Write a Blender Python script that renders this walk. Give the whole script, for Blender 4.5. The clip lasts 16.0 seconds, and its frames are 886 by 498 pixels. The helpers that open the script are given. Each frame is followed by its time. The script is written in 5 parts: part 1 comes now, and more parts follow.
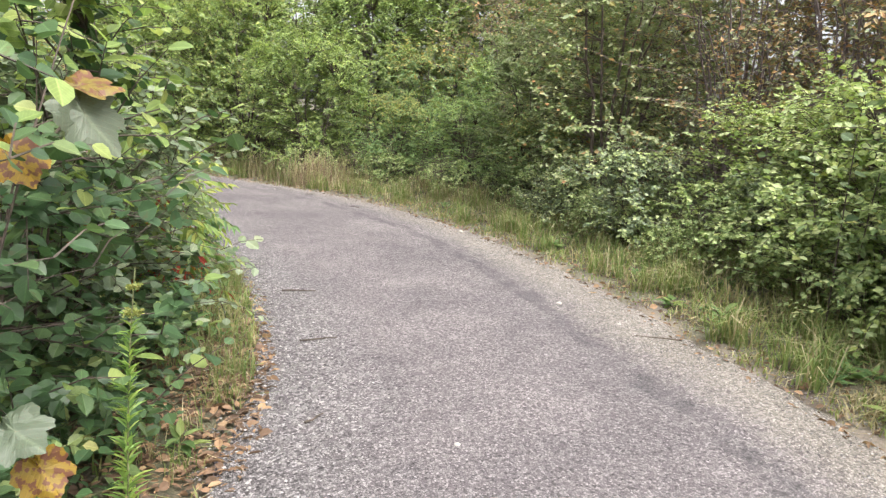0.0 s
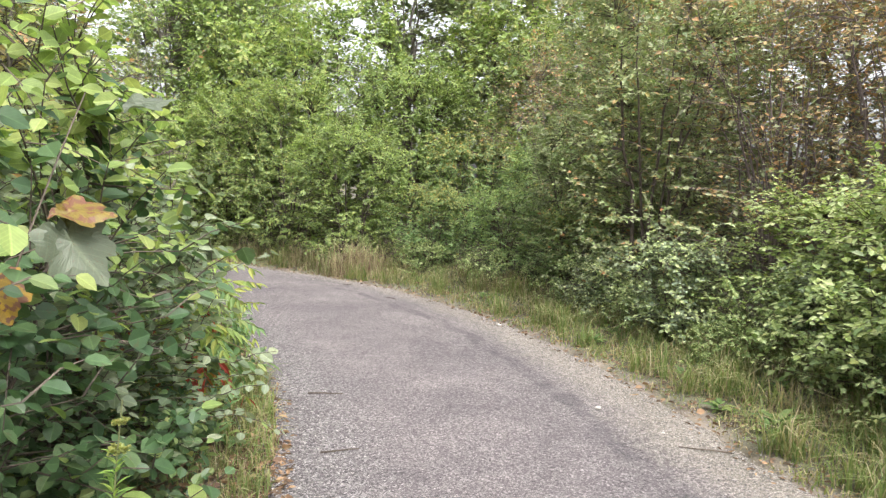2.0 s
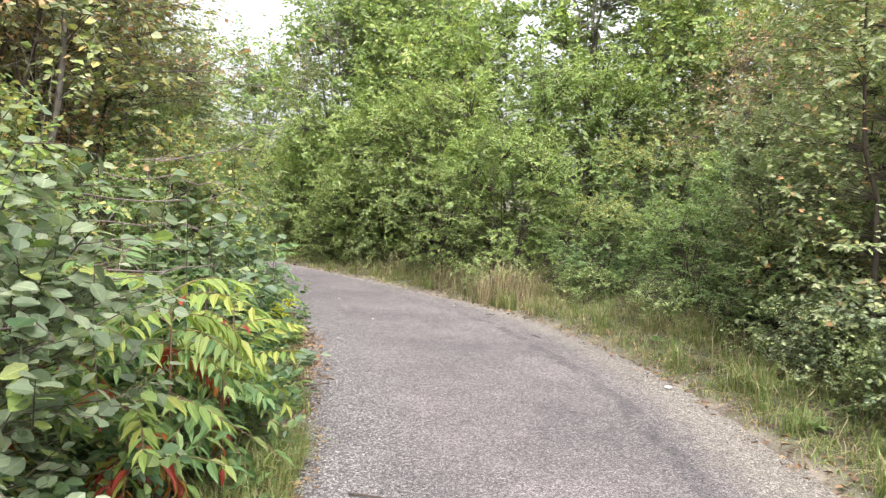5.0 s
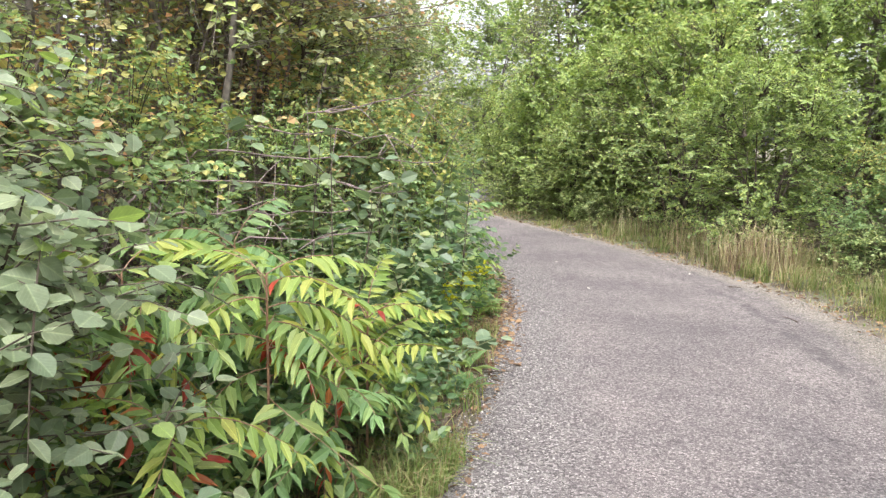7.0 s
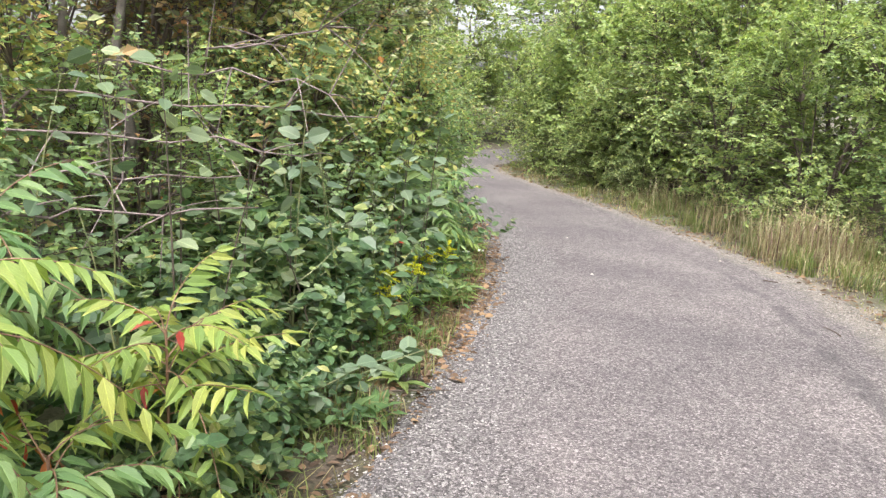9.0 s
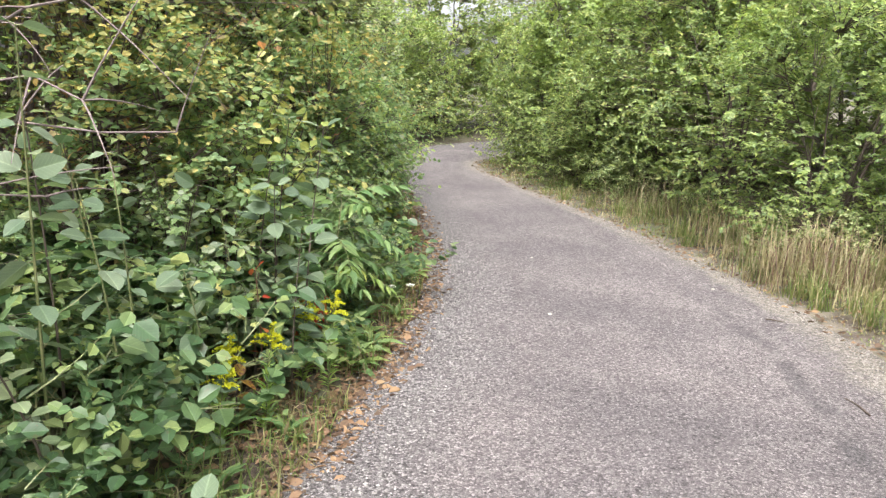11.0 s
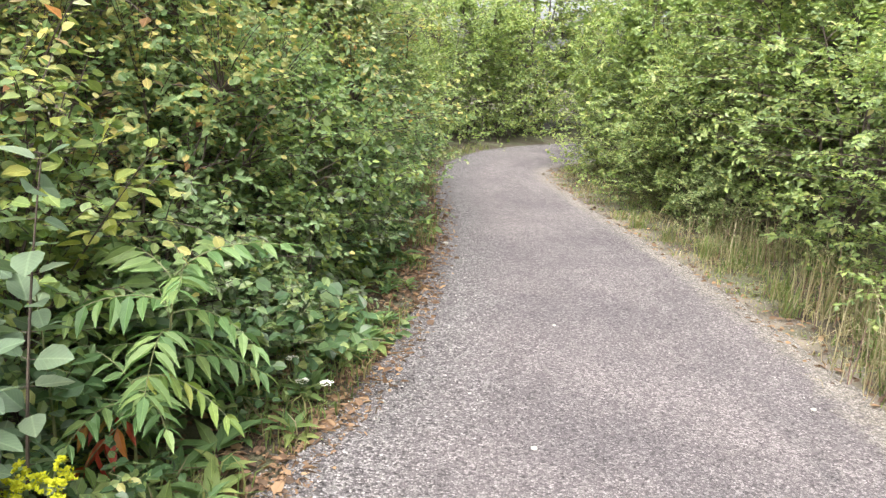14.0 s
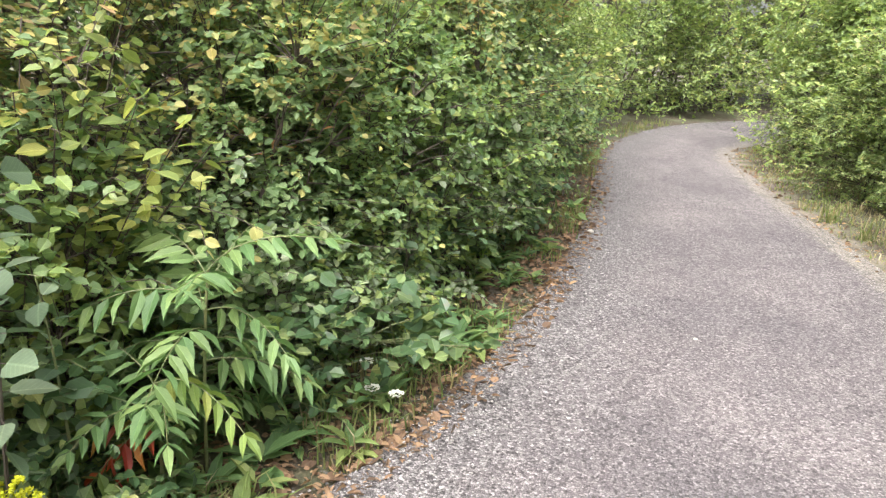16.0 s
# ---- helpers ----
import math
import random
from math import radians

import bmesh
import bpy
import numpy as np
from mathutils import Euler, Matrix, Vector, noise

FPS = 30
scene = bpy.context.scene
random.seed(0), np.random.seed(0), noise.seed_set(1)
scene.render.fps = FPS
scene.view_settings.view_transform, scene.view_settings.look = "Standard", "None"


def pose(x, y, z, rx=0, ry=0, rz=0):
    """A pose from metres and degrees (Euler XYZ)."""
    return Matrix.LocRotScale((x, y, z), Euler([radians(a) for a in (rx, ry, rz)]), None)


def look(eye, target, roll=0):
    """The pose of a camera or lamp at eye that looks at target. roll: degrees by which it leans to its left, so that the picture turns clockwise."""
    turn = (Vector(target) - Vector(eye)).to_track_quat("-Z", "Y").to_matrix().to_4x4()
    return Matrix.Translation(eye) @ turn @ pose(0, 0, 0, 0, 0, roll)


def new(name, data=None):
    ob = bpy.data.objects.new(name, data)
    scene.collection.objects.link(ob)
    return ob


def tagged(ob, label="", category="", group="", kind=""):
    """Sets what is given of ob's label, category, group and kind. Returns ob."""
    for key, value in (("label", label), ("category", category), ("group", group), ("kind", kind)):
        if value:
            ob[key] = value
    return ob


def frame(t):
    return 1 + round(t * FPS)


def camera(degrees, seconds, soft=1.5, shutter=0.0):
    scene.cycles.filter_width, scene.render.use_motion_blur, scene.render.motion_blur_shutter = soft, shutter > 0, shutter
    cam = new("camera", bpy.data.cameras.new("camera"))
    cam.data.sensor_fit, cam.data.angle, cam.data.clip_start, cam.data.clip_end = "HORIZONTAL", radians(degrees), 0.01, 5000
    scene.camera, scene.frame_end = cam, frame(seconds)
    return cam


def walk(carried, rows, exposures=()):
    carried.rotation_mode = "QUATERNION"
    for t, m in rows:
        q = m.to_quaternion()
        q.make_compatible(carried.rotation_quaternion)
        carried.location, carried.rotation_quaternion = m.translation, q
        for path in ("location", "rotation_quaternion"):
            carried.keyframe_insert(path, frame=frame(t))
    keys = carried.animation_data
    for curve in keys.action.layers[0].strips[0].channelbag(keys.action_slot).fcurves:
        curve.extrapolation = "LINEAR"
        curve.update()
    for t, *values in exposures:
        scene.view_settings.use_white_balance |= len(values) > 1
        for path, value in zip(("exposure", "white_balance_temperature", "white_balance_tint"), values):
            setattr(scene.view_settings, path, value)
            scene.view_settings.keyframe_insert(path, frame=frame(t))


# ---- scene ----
cam = camera(62.0, 16.0, soft=1.35)
PATH = [
    (0, (-0.02, 0.127, 1.415), (-0.014, 2.089, 1.032), 2.6),
    (0.5, (-0.028, 0.128, 1.428), (-0.053, 2.09, 1.037), 2.8),
    (1, (-0.058, 0.122, 1.496), (-0.12, 2.097, 1.183), 2.6),
    (1.5, (-0.037, 0.167, 1.509), (-0.117, 2.153, 1.292), 2.3),
    (2, (0.078, 0.316, 1.521), (-0.048, 2.305, 1.351), 1.7),
    (2.5, (0.174, 0.54, 1.528), (-0.023, 2.526, 1.403), 1.3),
    (3, (0.236, 0.873, 1.535), (0.006, 2.858, 1.45), 0.6),
    (3.5, (0.312, 1.229, 1.498), (0.016, 3.206, 1.428), 0.9),
    (4, (0.354, 1.598, 1.467), (-0.162, 3.528, 1.381), 2.5),
    (4.2, (0.35, 1.742, 1.46), (-0.196, 3.664, 1.363), 2.6),
    (6.3, (0.238, 2.926, 1.483), (-0.655, 4.701, 1.252), 1.1),
    (6.5, (0.228, 3.021, 1.481), (-0.729, 4.76, 1.235), 0.7),
    (7, (0.209, 3.307, 1.467), (-1.006, 4.868, 1.176), 1.0),
    (7.5, (0.177, 3.579, 1.431), (-1.083, 5.089, 1.069), 2.0),
    (8, (0.103, 3.949, 1.45), (-1.15, 5.463, 1.079), 2.3),
    (8.5, (0.084, 4.282, 1.444), (-1.188, 5.773, 1.047), 2.5),
    (9, (0.038, 4.569, 1.464), (-1.273, 6.022, 1.051), 3.0),
    (9.5, (-0.082, 4.882, 1.476), (-1.394, 6.331, 1.052), 2.1),
    (10, (-0.149, 5.2, 1.494), (-1.46, 6.65, 1.069), 0.4),
    (10.2, (-0.189, 5.345, 1.503), (-1.5, 6.794, 1.078), 1.2),
    (12.3, (-0.914, 6.828, 1.557), (-2.235, 8.254, 1.086), 3.6),
    (12.5, (-0.977, 6.962, 1.553), (-2.307, 8.38, 1.086), 4.4),
    (12.8, (-1.042, 7.165, 1.584), (-2.38, 8.577, 1.119), 4.7),
    (13, (-1.06, 7.289, 1.603), (-2.408, 8.692, 1.139), 4.5),
    (13.5, (-1.071, 7.568, 1.612), (-2.531, 8.851, 1.139), 4.0),
    (14, (-1.145, 7.775, 1.602), (-2.651, 8.998, 1.117), 4.2),
    (14.5, (-1.316, 7.963, 1.583), (-2.899, 9.077, 1.079), 3.7),
    (15, (-1.379, 8.144, 1.582), (-3.049, 9.1, 1.036), 2.8),
    (15.5, (-1.355, 8.313, 1.592), (-3.104, 9.1, 1.024), 3.8),
    (16, (-1.361, 8.39, 1.591), (-3.103, 9.18, 1.008), 3.1),
]
EXPOSURES = [(0.0, 1.83), (1.0, 1.85), (1.7, 1.82), (2.5, 1.58), (3.0, 1.32), (3.5, 1.42), (4.0, 1.62), (6.5, 1.9), (10.0, 1.92), (13.0, 2.02), (16.0, 2.15)]
walk(cam, [(t, look(eye, target, roll)) for t, eye, target, roll in PATH], EXPOSURES)

# ---- world and light: bright overcast sky ----
SUN_ELEV, SUN_AZ = 62.0, 146.0
world = bpy.data.worlds.new("world")
scene.world = world
world.use_nodes = True
wt = world.node_tree
bg = wt.nodes["Background"]
sky = wt.nodes.new("ShaderNodeTexSky")
sky.sky_type = "NISHITA"
sky.sun_disc = False
sky.sun_elevation = radians(SUN_ELEV)
sky.sun_rotation = radians(SUN_AZ)
sky.air_density, sky.dust_density, sky.ozone_density = 1.0, 6.0, 1.0
hs = wt.nodes.new("ShaderNodeHueSaturation")
hs.inputs["Saturation"].default_value = 0.22
wt.links.new(sky.outputs[0], hs.inputs["Color"])
wt.links.new(hs.outputs[0], bg.inputs[0])
bg.inputs[1].default_value = 0.15
sun = new("sun", bpy.data.lights.new("sun", "SUN"))
sun.data.energy = 0.9
sun.data.angle = radians(40)
sun.data.color = (1.0, 0.96, 0.9)
_az = radians(SUN_AZ)
_dir = Vector((math.sin(_az) * math.cos(radians(SUN_ELEV)), math.cos(_az) * math.cos(radians(SUN_ELEV)), math.sin(radians(SUN_ELEV))))
sun.matrix_world = look(_dir * 60, (0, 0, 0))


# ---- materials ----
def mat(name):
    m = bpy.data.materials.new(name)
    m.use_nodes = True
    nt = m.node_tree
    return m, nt, nt.nodes["Principled BSDF"], nt.nodes["Material Output"]


def node(nt, kind, **values):
    n = nt.nodes.new("ShaderNode" + kind)
    for k, v in values.items():
        n.inputs[k].default_value = v
    return n


def ramp(nt, fac, stops):
    r = nt.nodes.new("ShaderNodeValToRGB")
    e = r.color_ramp.elements
    while len(e) < len(stops):
        e.new(0.5)
    for el, (p, c) in zip(e, stops):
        el.position, el.color = p, (*c, 1)
    nt.links.new(fac, r.inputs[0])
    return r.outputs[0]


def noise_tex(nt, scale, detail=3.0, rough=0.55, vec=None, out="Fac"):
    n = node(nt, "TexNoise", Scale=scale, Detail=detail, Roughness=rough)
    if vec is None:
        vec = coords(nt)
    nt.links.new(vec, n.inputs["Vector"])
    return n.outputs[out]


def coords(nt):
    for n in nt.nodes:
        if n.bl_idname == "ShaderNodeTexCoord":
            return n.outputs["Object"]
    return nt.nodes.new("ShaderNodeTexCoord").outputs["Object"]


def mixc(nt, fac, a, b, mode="MIX"):
    m = nt.nodes.new("ShaderNodeMix")
    m.data_type, m.blend_type = "RGBA", mode
    for sock, v in ((m.inputs[0], fac), (m.inputs[6], a), (m.inputs[7], b)):
        if isinstance(v, (int, float)):
            sock.default_value = v
        elif isinstance(v, tuple):
            sock.default_value = (*v, 1)
        else:
            nt.links.new(v, sock)
    return m.outputs[2]


def calc(nt, op, a, b=0.0, clamp=False):
    m = nt.nodes.new("ShaderNodeMath")
    m.operation, m.use_clamp = op, clamp
    for sock, v in zip(m.inputs, (a, b)):
        if isinstance(v, (int, float)):
            sock.default_value = v
        else:
            nt.links.new(v, sock)
    return m.outputs[0]


def bump(nt, bsdf, height, strength=0.5, dist=0.01):
    b = node(nt, "Bump", Strength=strength, Distance=dist)
    nt.links.new(height, b.inputs["Height"])
    nt.links.new(b.outputs[0], bsdf.inputs["Normal"])


LUSH = 1.58


def leaf_mat(name, stops, rough=0.5, through_light=0.3, spot=0.0, single=False, lush=LUSH, warm=(1.1, 0.96, 1.4)):
    """Leaf surface: a colour for each leaf, mottling, and light that shines through."""
    m, nt, bsdf, out = mat(name)
    geo = nt.nodes.new("ShaderNodeNewGeometry")
    info = nt.nodes.new("ShaderNodeObjectInfo")
    stops = [(p, tuple(min(0.8, v * lush * w) for v, w in zip(c, warm))) for p, c in stops]
    through_light = through_light + 0.18
    pick = info.outputs["Random"] if single else calc(nt, "ADD", calc(nt, "MULTIPLY", geo.outputs["Random Per Island"], 0.86), calc(nt, "MULTIPLY", info.outputs["Random"], 0.14))
    col = ramp(nt, pick, stops)
    n1 = noise_tex(nt, 1.3, 2.0)
    col = mixc(nt, 0.55, col, ramp(nt, n1, [(0.3, (0.72, 0.76, 0.7)), (0.7, (1.3, 1.25, 1.1))]), "MULTIPLY")
    n2 = noise_tex(nt, 60.0, 2.0)
    col = mixc(nt, 0.35, col, ramp(nt, n2, [(0.3, (0.7, 0.72, 0.62)), (0.7, (1.25, 1.22, 1.2))]), "MULTIPLY")
    blade = nt.nodes.new("ShaderNodeAttribute")
    blade.attribute_name = "blade"
    bs = nt.nodes.new("ShaderNodeSeparateXYZ")
    nt.links.new(blade.outputs["Vector"], bs.inputs[0])
    side = calc(nt, "ABSOLUTE", calc(nt, "SUBTRACT", bs.outputs[0], 1.0))
    rib = ramp(nt, side, [(0.015, (1.35, 1.32, 1.3)), (0.05, (1, 1, 1))])
    vein = calc(nt, "SINE", calc(nt, "MULTIPLY", calc(nt, "SUBTRACT", bs.outputs[1], calc(nt, "MULTIPLY", side, 0.9)), 44.0))
    vein = ramp(nt, vein, [(0.0, (0.97, 0.97, 0.97)), (0.75, (0.97, 0.97, 0.97)), (1.0, (1.14, 1.13, 1.12))])
    col = mixc(nt, 1.0, mixc(nt, 1.0, col, rib, "MULTIPLY"), vein, "MULTIPLY")
    if spot:
        n3 = noise_tex(nt, 5.0 if single and spot > 0.9 else 35.0, 3.0)
        col = mixc(nt, ramp(nt, n3, [(0.62 - 0.12 * (spot > 0.9), (0, 0, 0)), (0.66 - 0.12 * (spot > 0.9), (spot, spot, spot))]), col, (0.13, 0.05, 0.025))
    nt.links.new(col, bsdf.inputs["Base Color"])
    bsdf.inputs["Roughness"].default_value = rough
    bsdf.inputs["Specular IOR Level"].default_value = 0.5
    tr = nt.nodes.new("ShaderNodeBsdfTranslucent")
    nt.links.new(mixc(nt, 0.5, col, (0.35, 0.4, 0.08), "SOFT_LIGHT"), tr.inputs[0])
    mx = nt.nodes.new("ShaderNodeMixShader")
    mx.inputs[0].default_value = through_light
    nt.links.new(bsdf.outputs[0], mx.inputs[1])
    nt.links.new(tr.outputs[0], mx.inputs[2])
    nt.links.new(mx.outputs[0], out.inputs[0])
    bump(nt, bsdf, n2, 0.15, 0.002)
    return m


def bark_mat(name, a, b, rough=0.85):
    m, nt, bsdf, out = mat(name)
    n = noise_tex(nt, 14.0, 5.0)
    fine = noise_tex(nt, 120.0, 3.0)
    col = ramp(nt, n, [(0.3, a), (0.7, b)])
    col = mixc(nt, 0.4, col, ramp(nt, fine, [(0.3, (0.6, 0.6, 0.6)), (0.7, (1.3, 1.3, 1.3))]), "MULTIPLY")
    nt.links.new(col, bsdf.inputs["Base Color"])
    bsdf.inputs["Roughness"].default_value = rough
    bump(nt, bsdf, fine, 0.5, 0.004)
    return m


LEAF = {
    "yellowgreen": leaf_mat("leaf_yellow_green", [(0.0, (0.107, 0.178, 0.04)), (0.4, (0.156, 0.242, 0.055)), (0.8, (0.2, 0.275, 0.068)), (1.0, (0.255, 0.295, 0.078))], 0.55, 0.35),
    "green": leaf_mat("leaf_mid_green", [(0.0, (0.076, 0.132, 0.038)), (0.45, (0.117, 0.185, 0.052)), (0.85, (0.168, 0.235, 0.068)), (1.0, (0.275, 0.27, 0.08))], 0.45, 0.3),
    "olive": leaf_mat("leaf_grey_green", [(0.0, (0.105, 0.145, 0.062)), (0.5, (0.16, 0.21, 0.085)), (0.88, (0.22, 0.27, 0.11)), (0.95, (0.24, 0.2, 0.07)), (1.0, (0.28, 0.15, 0.06))], 0.5, 0.25),
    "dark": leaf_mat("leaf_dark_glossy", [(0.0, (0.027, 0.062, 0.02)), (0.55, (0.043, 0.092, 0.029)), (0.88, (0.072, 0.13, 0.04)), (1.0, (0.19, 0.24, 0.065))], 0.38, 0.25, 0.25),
    "hedge": leaf_mat("leaf_hedge_green", [(0.0, (0.096, 0.175, 0.06)), (0.5, (0.138, 0.23, 0.08)), (0.9, (0.188, 0.278, 0.098)), (1.0, (0.28, 0.305, 0.095))], 0.5, 0.44),
    "grey": leaf_mat("leaf_blue_grey_green", [(0.0, (0.085, 0.135, 0.06)), (0.5, (0.125, 0.18, 0.085)), (1.0, (0.19, 0.245, 0.12))], 0.45, 0.32, 0.15),
    "one_teal": leaf_mat("leaf_shoot_blue_green", [(0.0, (0.052, 0.095, 0.042)), (0.5, (0.08, 0.132, 0.06)), (1.0, (0.12, 0.175, 0.085))], 0.62, 0.25, 0.1, single=True),
    "one_lime": leaf_mat("leaf_shoot_lime", [(0.0, (0.11, 0.165, 0.04)), (0.5, (0.175, 0.235, 0.048)), (1.0, (0.25, 0.285, 0.06))], 0.5, 0.35, 0.1, single=True),
    "pale": leaf_mat("leaf_pale_underside", [(0.0, (0.2, 0.285, 0.105)), (0.5, (0.26, 0.35, 0.13)), (1.0, (0.33, 0.4, 0.16))], 0.55, 0.35, 0.1),
    "brown": leaf_mat("leaf_turning_brown", [(0.0, (0.12, 0.115, 0.045)), (0.4, (0.18, 0.165, 0.06)), (0.75, (0.27, 0.21, 0.08)), (1.0, (0.35, 0.19, 0.07))], 0.6, 0.25),
    "turning": leaf_mat("leaf_turning_yellow", [(0.0, (0.13, 0.17, 0.05)), (0.5, (0.2, 0.235, 0.065)), (0.88, (0.29, 0.28, 0.075)), (1.0, (0.36, 0.2, 0.055))], 0.55, 0.3),
    "yellow": leaf_mat("leaf_lemon_yellow", [(0.0, (0.17, 0.235, 0.06)), (0.5, (0.24, 0.29, 0.075)), (1.0, (0.31, 0.32, 0.09))], 0.45, 0.35),
    "frond": leaf_mat("leaf_sumac_green", [(0.0, (0.11, 0.22, 0.045)), (0.5, (0.18, 0.31, 0.06)), (1.0, (0.28, 0.38, 0.08))], 0.45, 0.35),
    "one_green": leaf_mat("leaf_sumac_leaflet_green", [(0.0, (0.06, 0.125, 0.034)), (0.5, (0.105, 0.18, 0.045)), (1.0, (0.165, 0.225, 0.055))], 0.58, 0.35, single=True),
    "one_yellow": leaf_mat("leaf_sumac_leaflet_yellow", [(0.0, (0.105, 0.185, 0.036)), (0.5, (0.15, 0.23, 0.042)), (1.0, (0.215, 0.26, 0.05))], 0.6, 0.35, single=True),
    "one_red": leaf_mat("leaf_sumac_leaflet_red", [(0.0, (0.16, 0.02, 0.016)), (0.5, (0.25, 0.04, 0.022)), (0.7, (0.27, 0.11, 0.03)), (0.85, (0.22, 0.22, 0.05)), (1.0, (0.15, 0.22, 0.05))], 0.45, 0.3, single=True, warm=(1, 1, 1)),
    "one_fresh": leaf_mat("leaf_sumac_leaflet_fresh", [(0.0, (0.06, 0.13, 0.036)), (0.6, (0.092, 0.175, 0.048)), (1.0, (0.14, 0.22, 0.058))], 0.55, 0.3, single=True),
    "one_pale": leaf_mat("leaf_shoot_pale", [(0.0, (0.07, 0.12, 0.05)), (0.5, (0.11, 0.17, 0.07)), (1.0, (0.17, 0.23, 0.1))], 0.58, 0.3, 0.2, single=True),
    "grape_grey": leaf_mat("leaf_grape_grey_green", [(0.0, (0.085, 0.125, 0.06)), (1.0, (0.105, 0.145, 0.072))], 0.5, 0.2, 0.4, single=True, lush=1.0),
    "grape_gold": leaf_mat("leaf_grape_gold_brown", [(0.0, (0.2, 0.125, 0.008)), (0.5, (0.25, 0.175, 0.01)), (1.0, (0.13, 0.115, 0.015))], 0.55, 0.1, 1.0, single=True, lush=1.0),
    "litter": leaf_mat("leaf_litter_brown", [(0.0, (0.085, 0.055, 0.04)), (0.35, (0.155, 0.096, 0.066)), (0.65, (0.24, 0.148, 0.096)), (0.85, (0.33, 0.21, 0.13)), (0.95, (0.38, 0.27, 0.17)), (1.0, (0.24, 0.06, 0.045))], 0.8, 0.05, lush=1.0, warm=(1, 1, 1)),
}
GRASS_GREEN = leaf_mat("grass_green", [(0.0, (0.08, 0.14, 0.03)), (0.5, (0.135, 0.2, 0.05)), (0.85, (0.19, 0.22, 0.07)), (1.0, (0.27, 0.24, 0.11))], 0.55, 0.35, lush=1.45)
GRASS_DRY = leaf_mat("grass_straw", [(0.0, (0.15, 0.12, 0.065)), (0.5, (0.24, 0.2, 0.115)), (1.0, (0.35, 0.3, 0.2))], 0.7, 0.2, lush=1.0, warm=(1, 1, 1))
PALE_DRY = leaf_mat("grass_bleached", [(0.0, (0.29, 0.24, 0.14)), (0.5, (0.41, 0.35, 0.23)), (1.0, (0.54, 0.48, 0.35))], 0.7, 0.2, lush=1.0, warm=(1, 1, 1))
SEED_RED = leaf_mat("grass_seed_head", [(0.0, (0.13, 0.08, 0.06)), (0.6, (0.2, 0.125, 0.085)), (1.0, (0.28, 0.2, 0.14))], 0.8, 0.2, lush=1.0)
GOLD = leaf_mat("goldenrod_bloom", [(0.0, (0.42, 0.43, 0.012)), (0.5, (0.52, 0.54, 0.02)), (1.0, (0.6, 0.62, 0.06))], 0.7, 0.25, lush=1.0, warm=(1, 1, 1))
WHITE_BLOOM = leaf_mat("white_petal", [(0.0, (0.7, 0.7, 0.62)), (1.0, (0.85, 0.85, 0.8))], 0.6, 0.25)
BARK = {
    "grey": bark_mat("bark_grey", (0.10, 0.085, 0.075), (0.2, 0.175, 0.155)),
    "brown": bark_mat("bark_brown", (0.045, 0.034, 0.027), (0.1, 0.076, 0.058)),
    "purple": bark_mat("bark_purple_grey", (0.12, 0.09, 0.09), (0.24, 0.19, 0.18)),
    "green": bark_mat("stem_green", (0.10, 0.13, 0.05), (0.2, 0.2, 0.09), 0.6),
    "red": bark_mat("stem_red", (0.12, 0.06, 0.042), (0.2, 0.115, 0.065), 0.7),
}


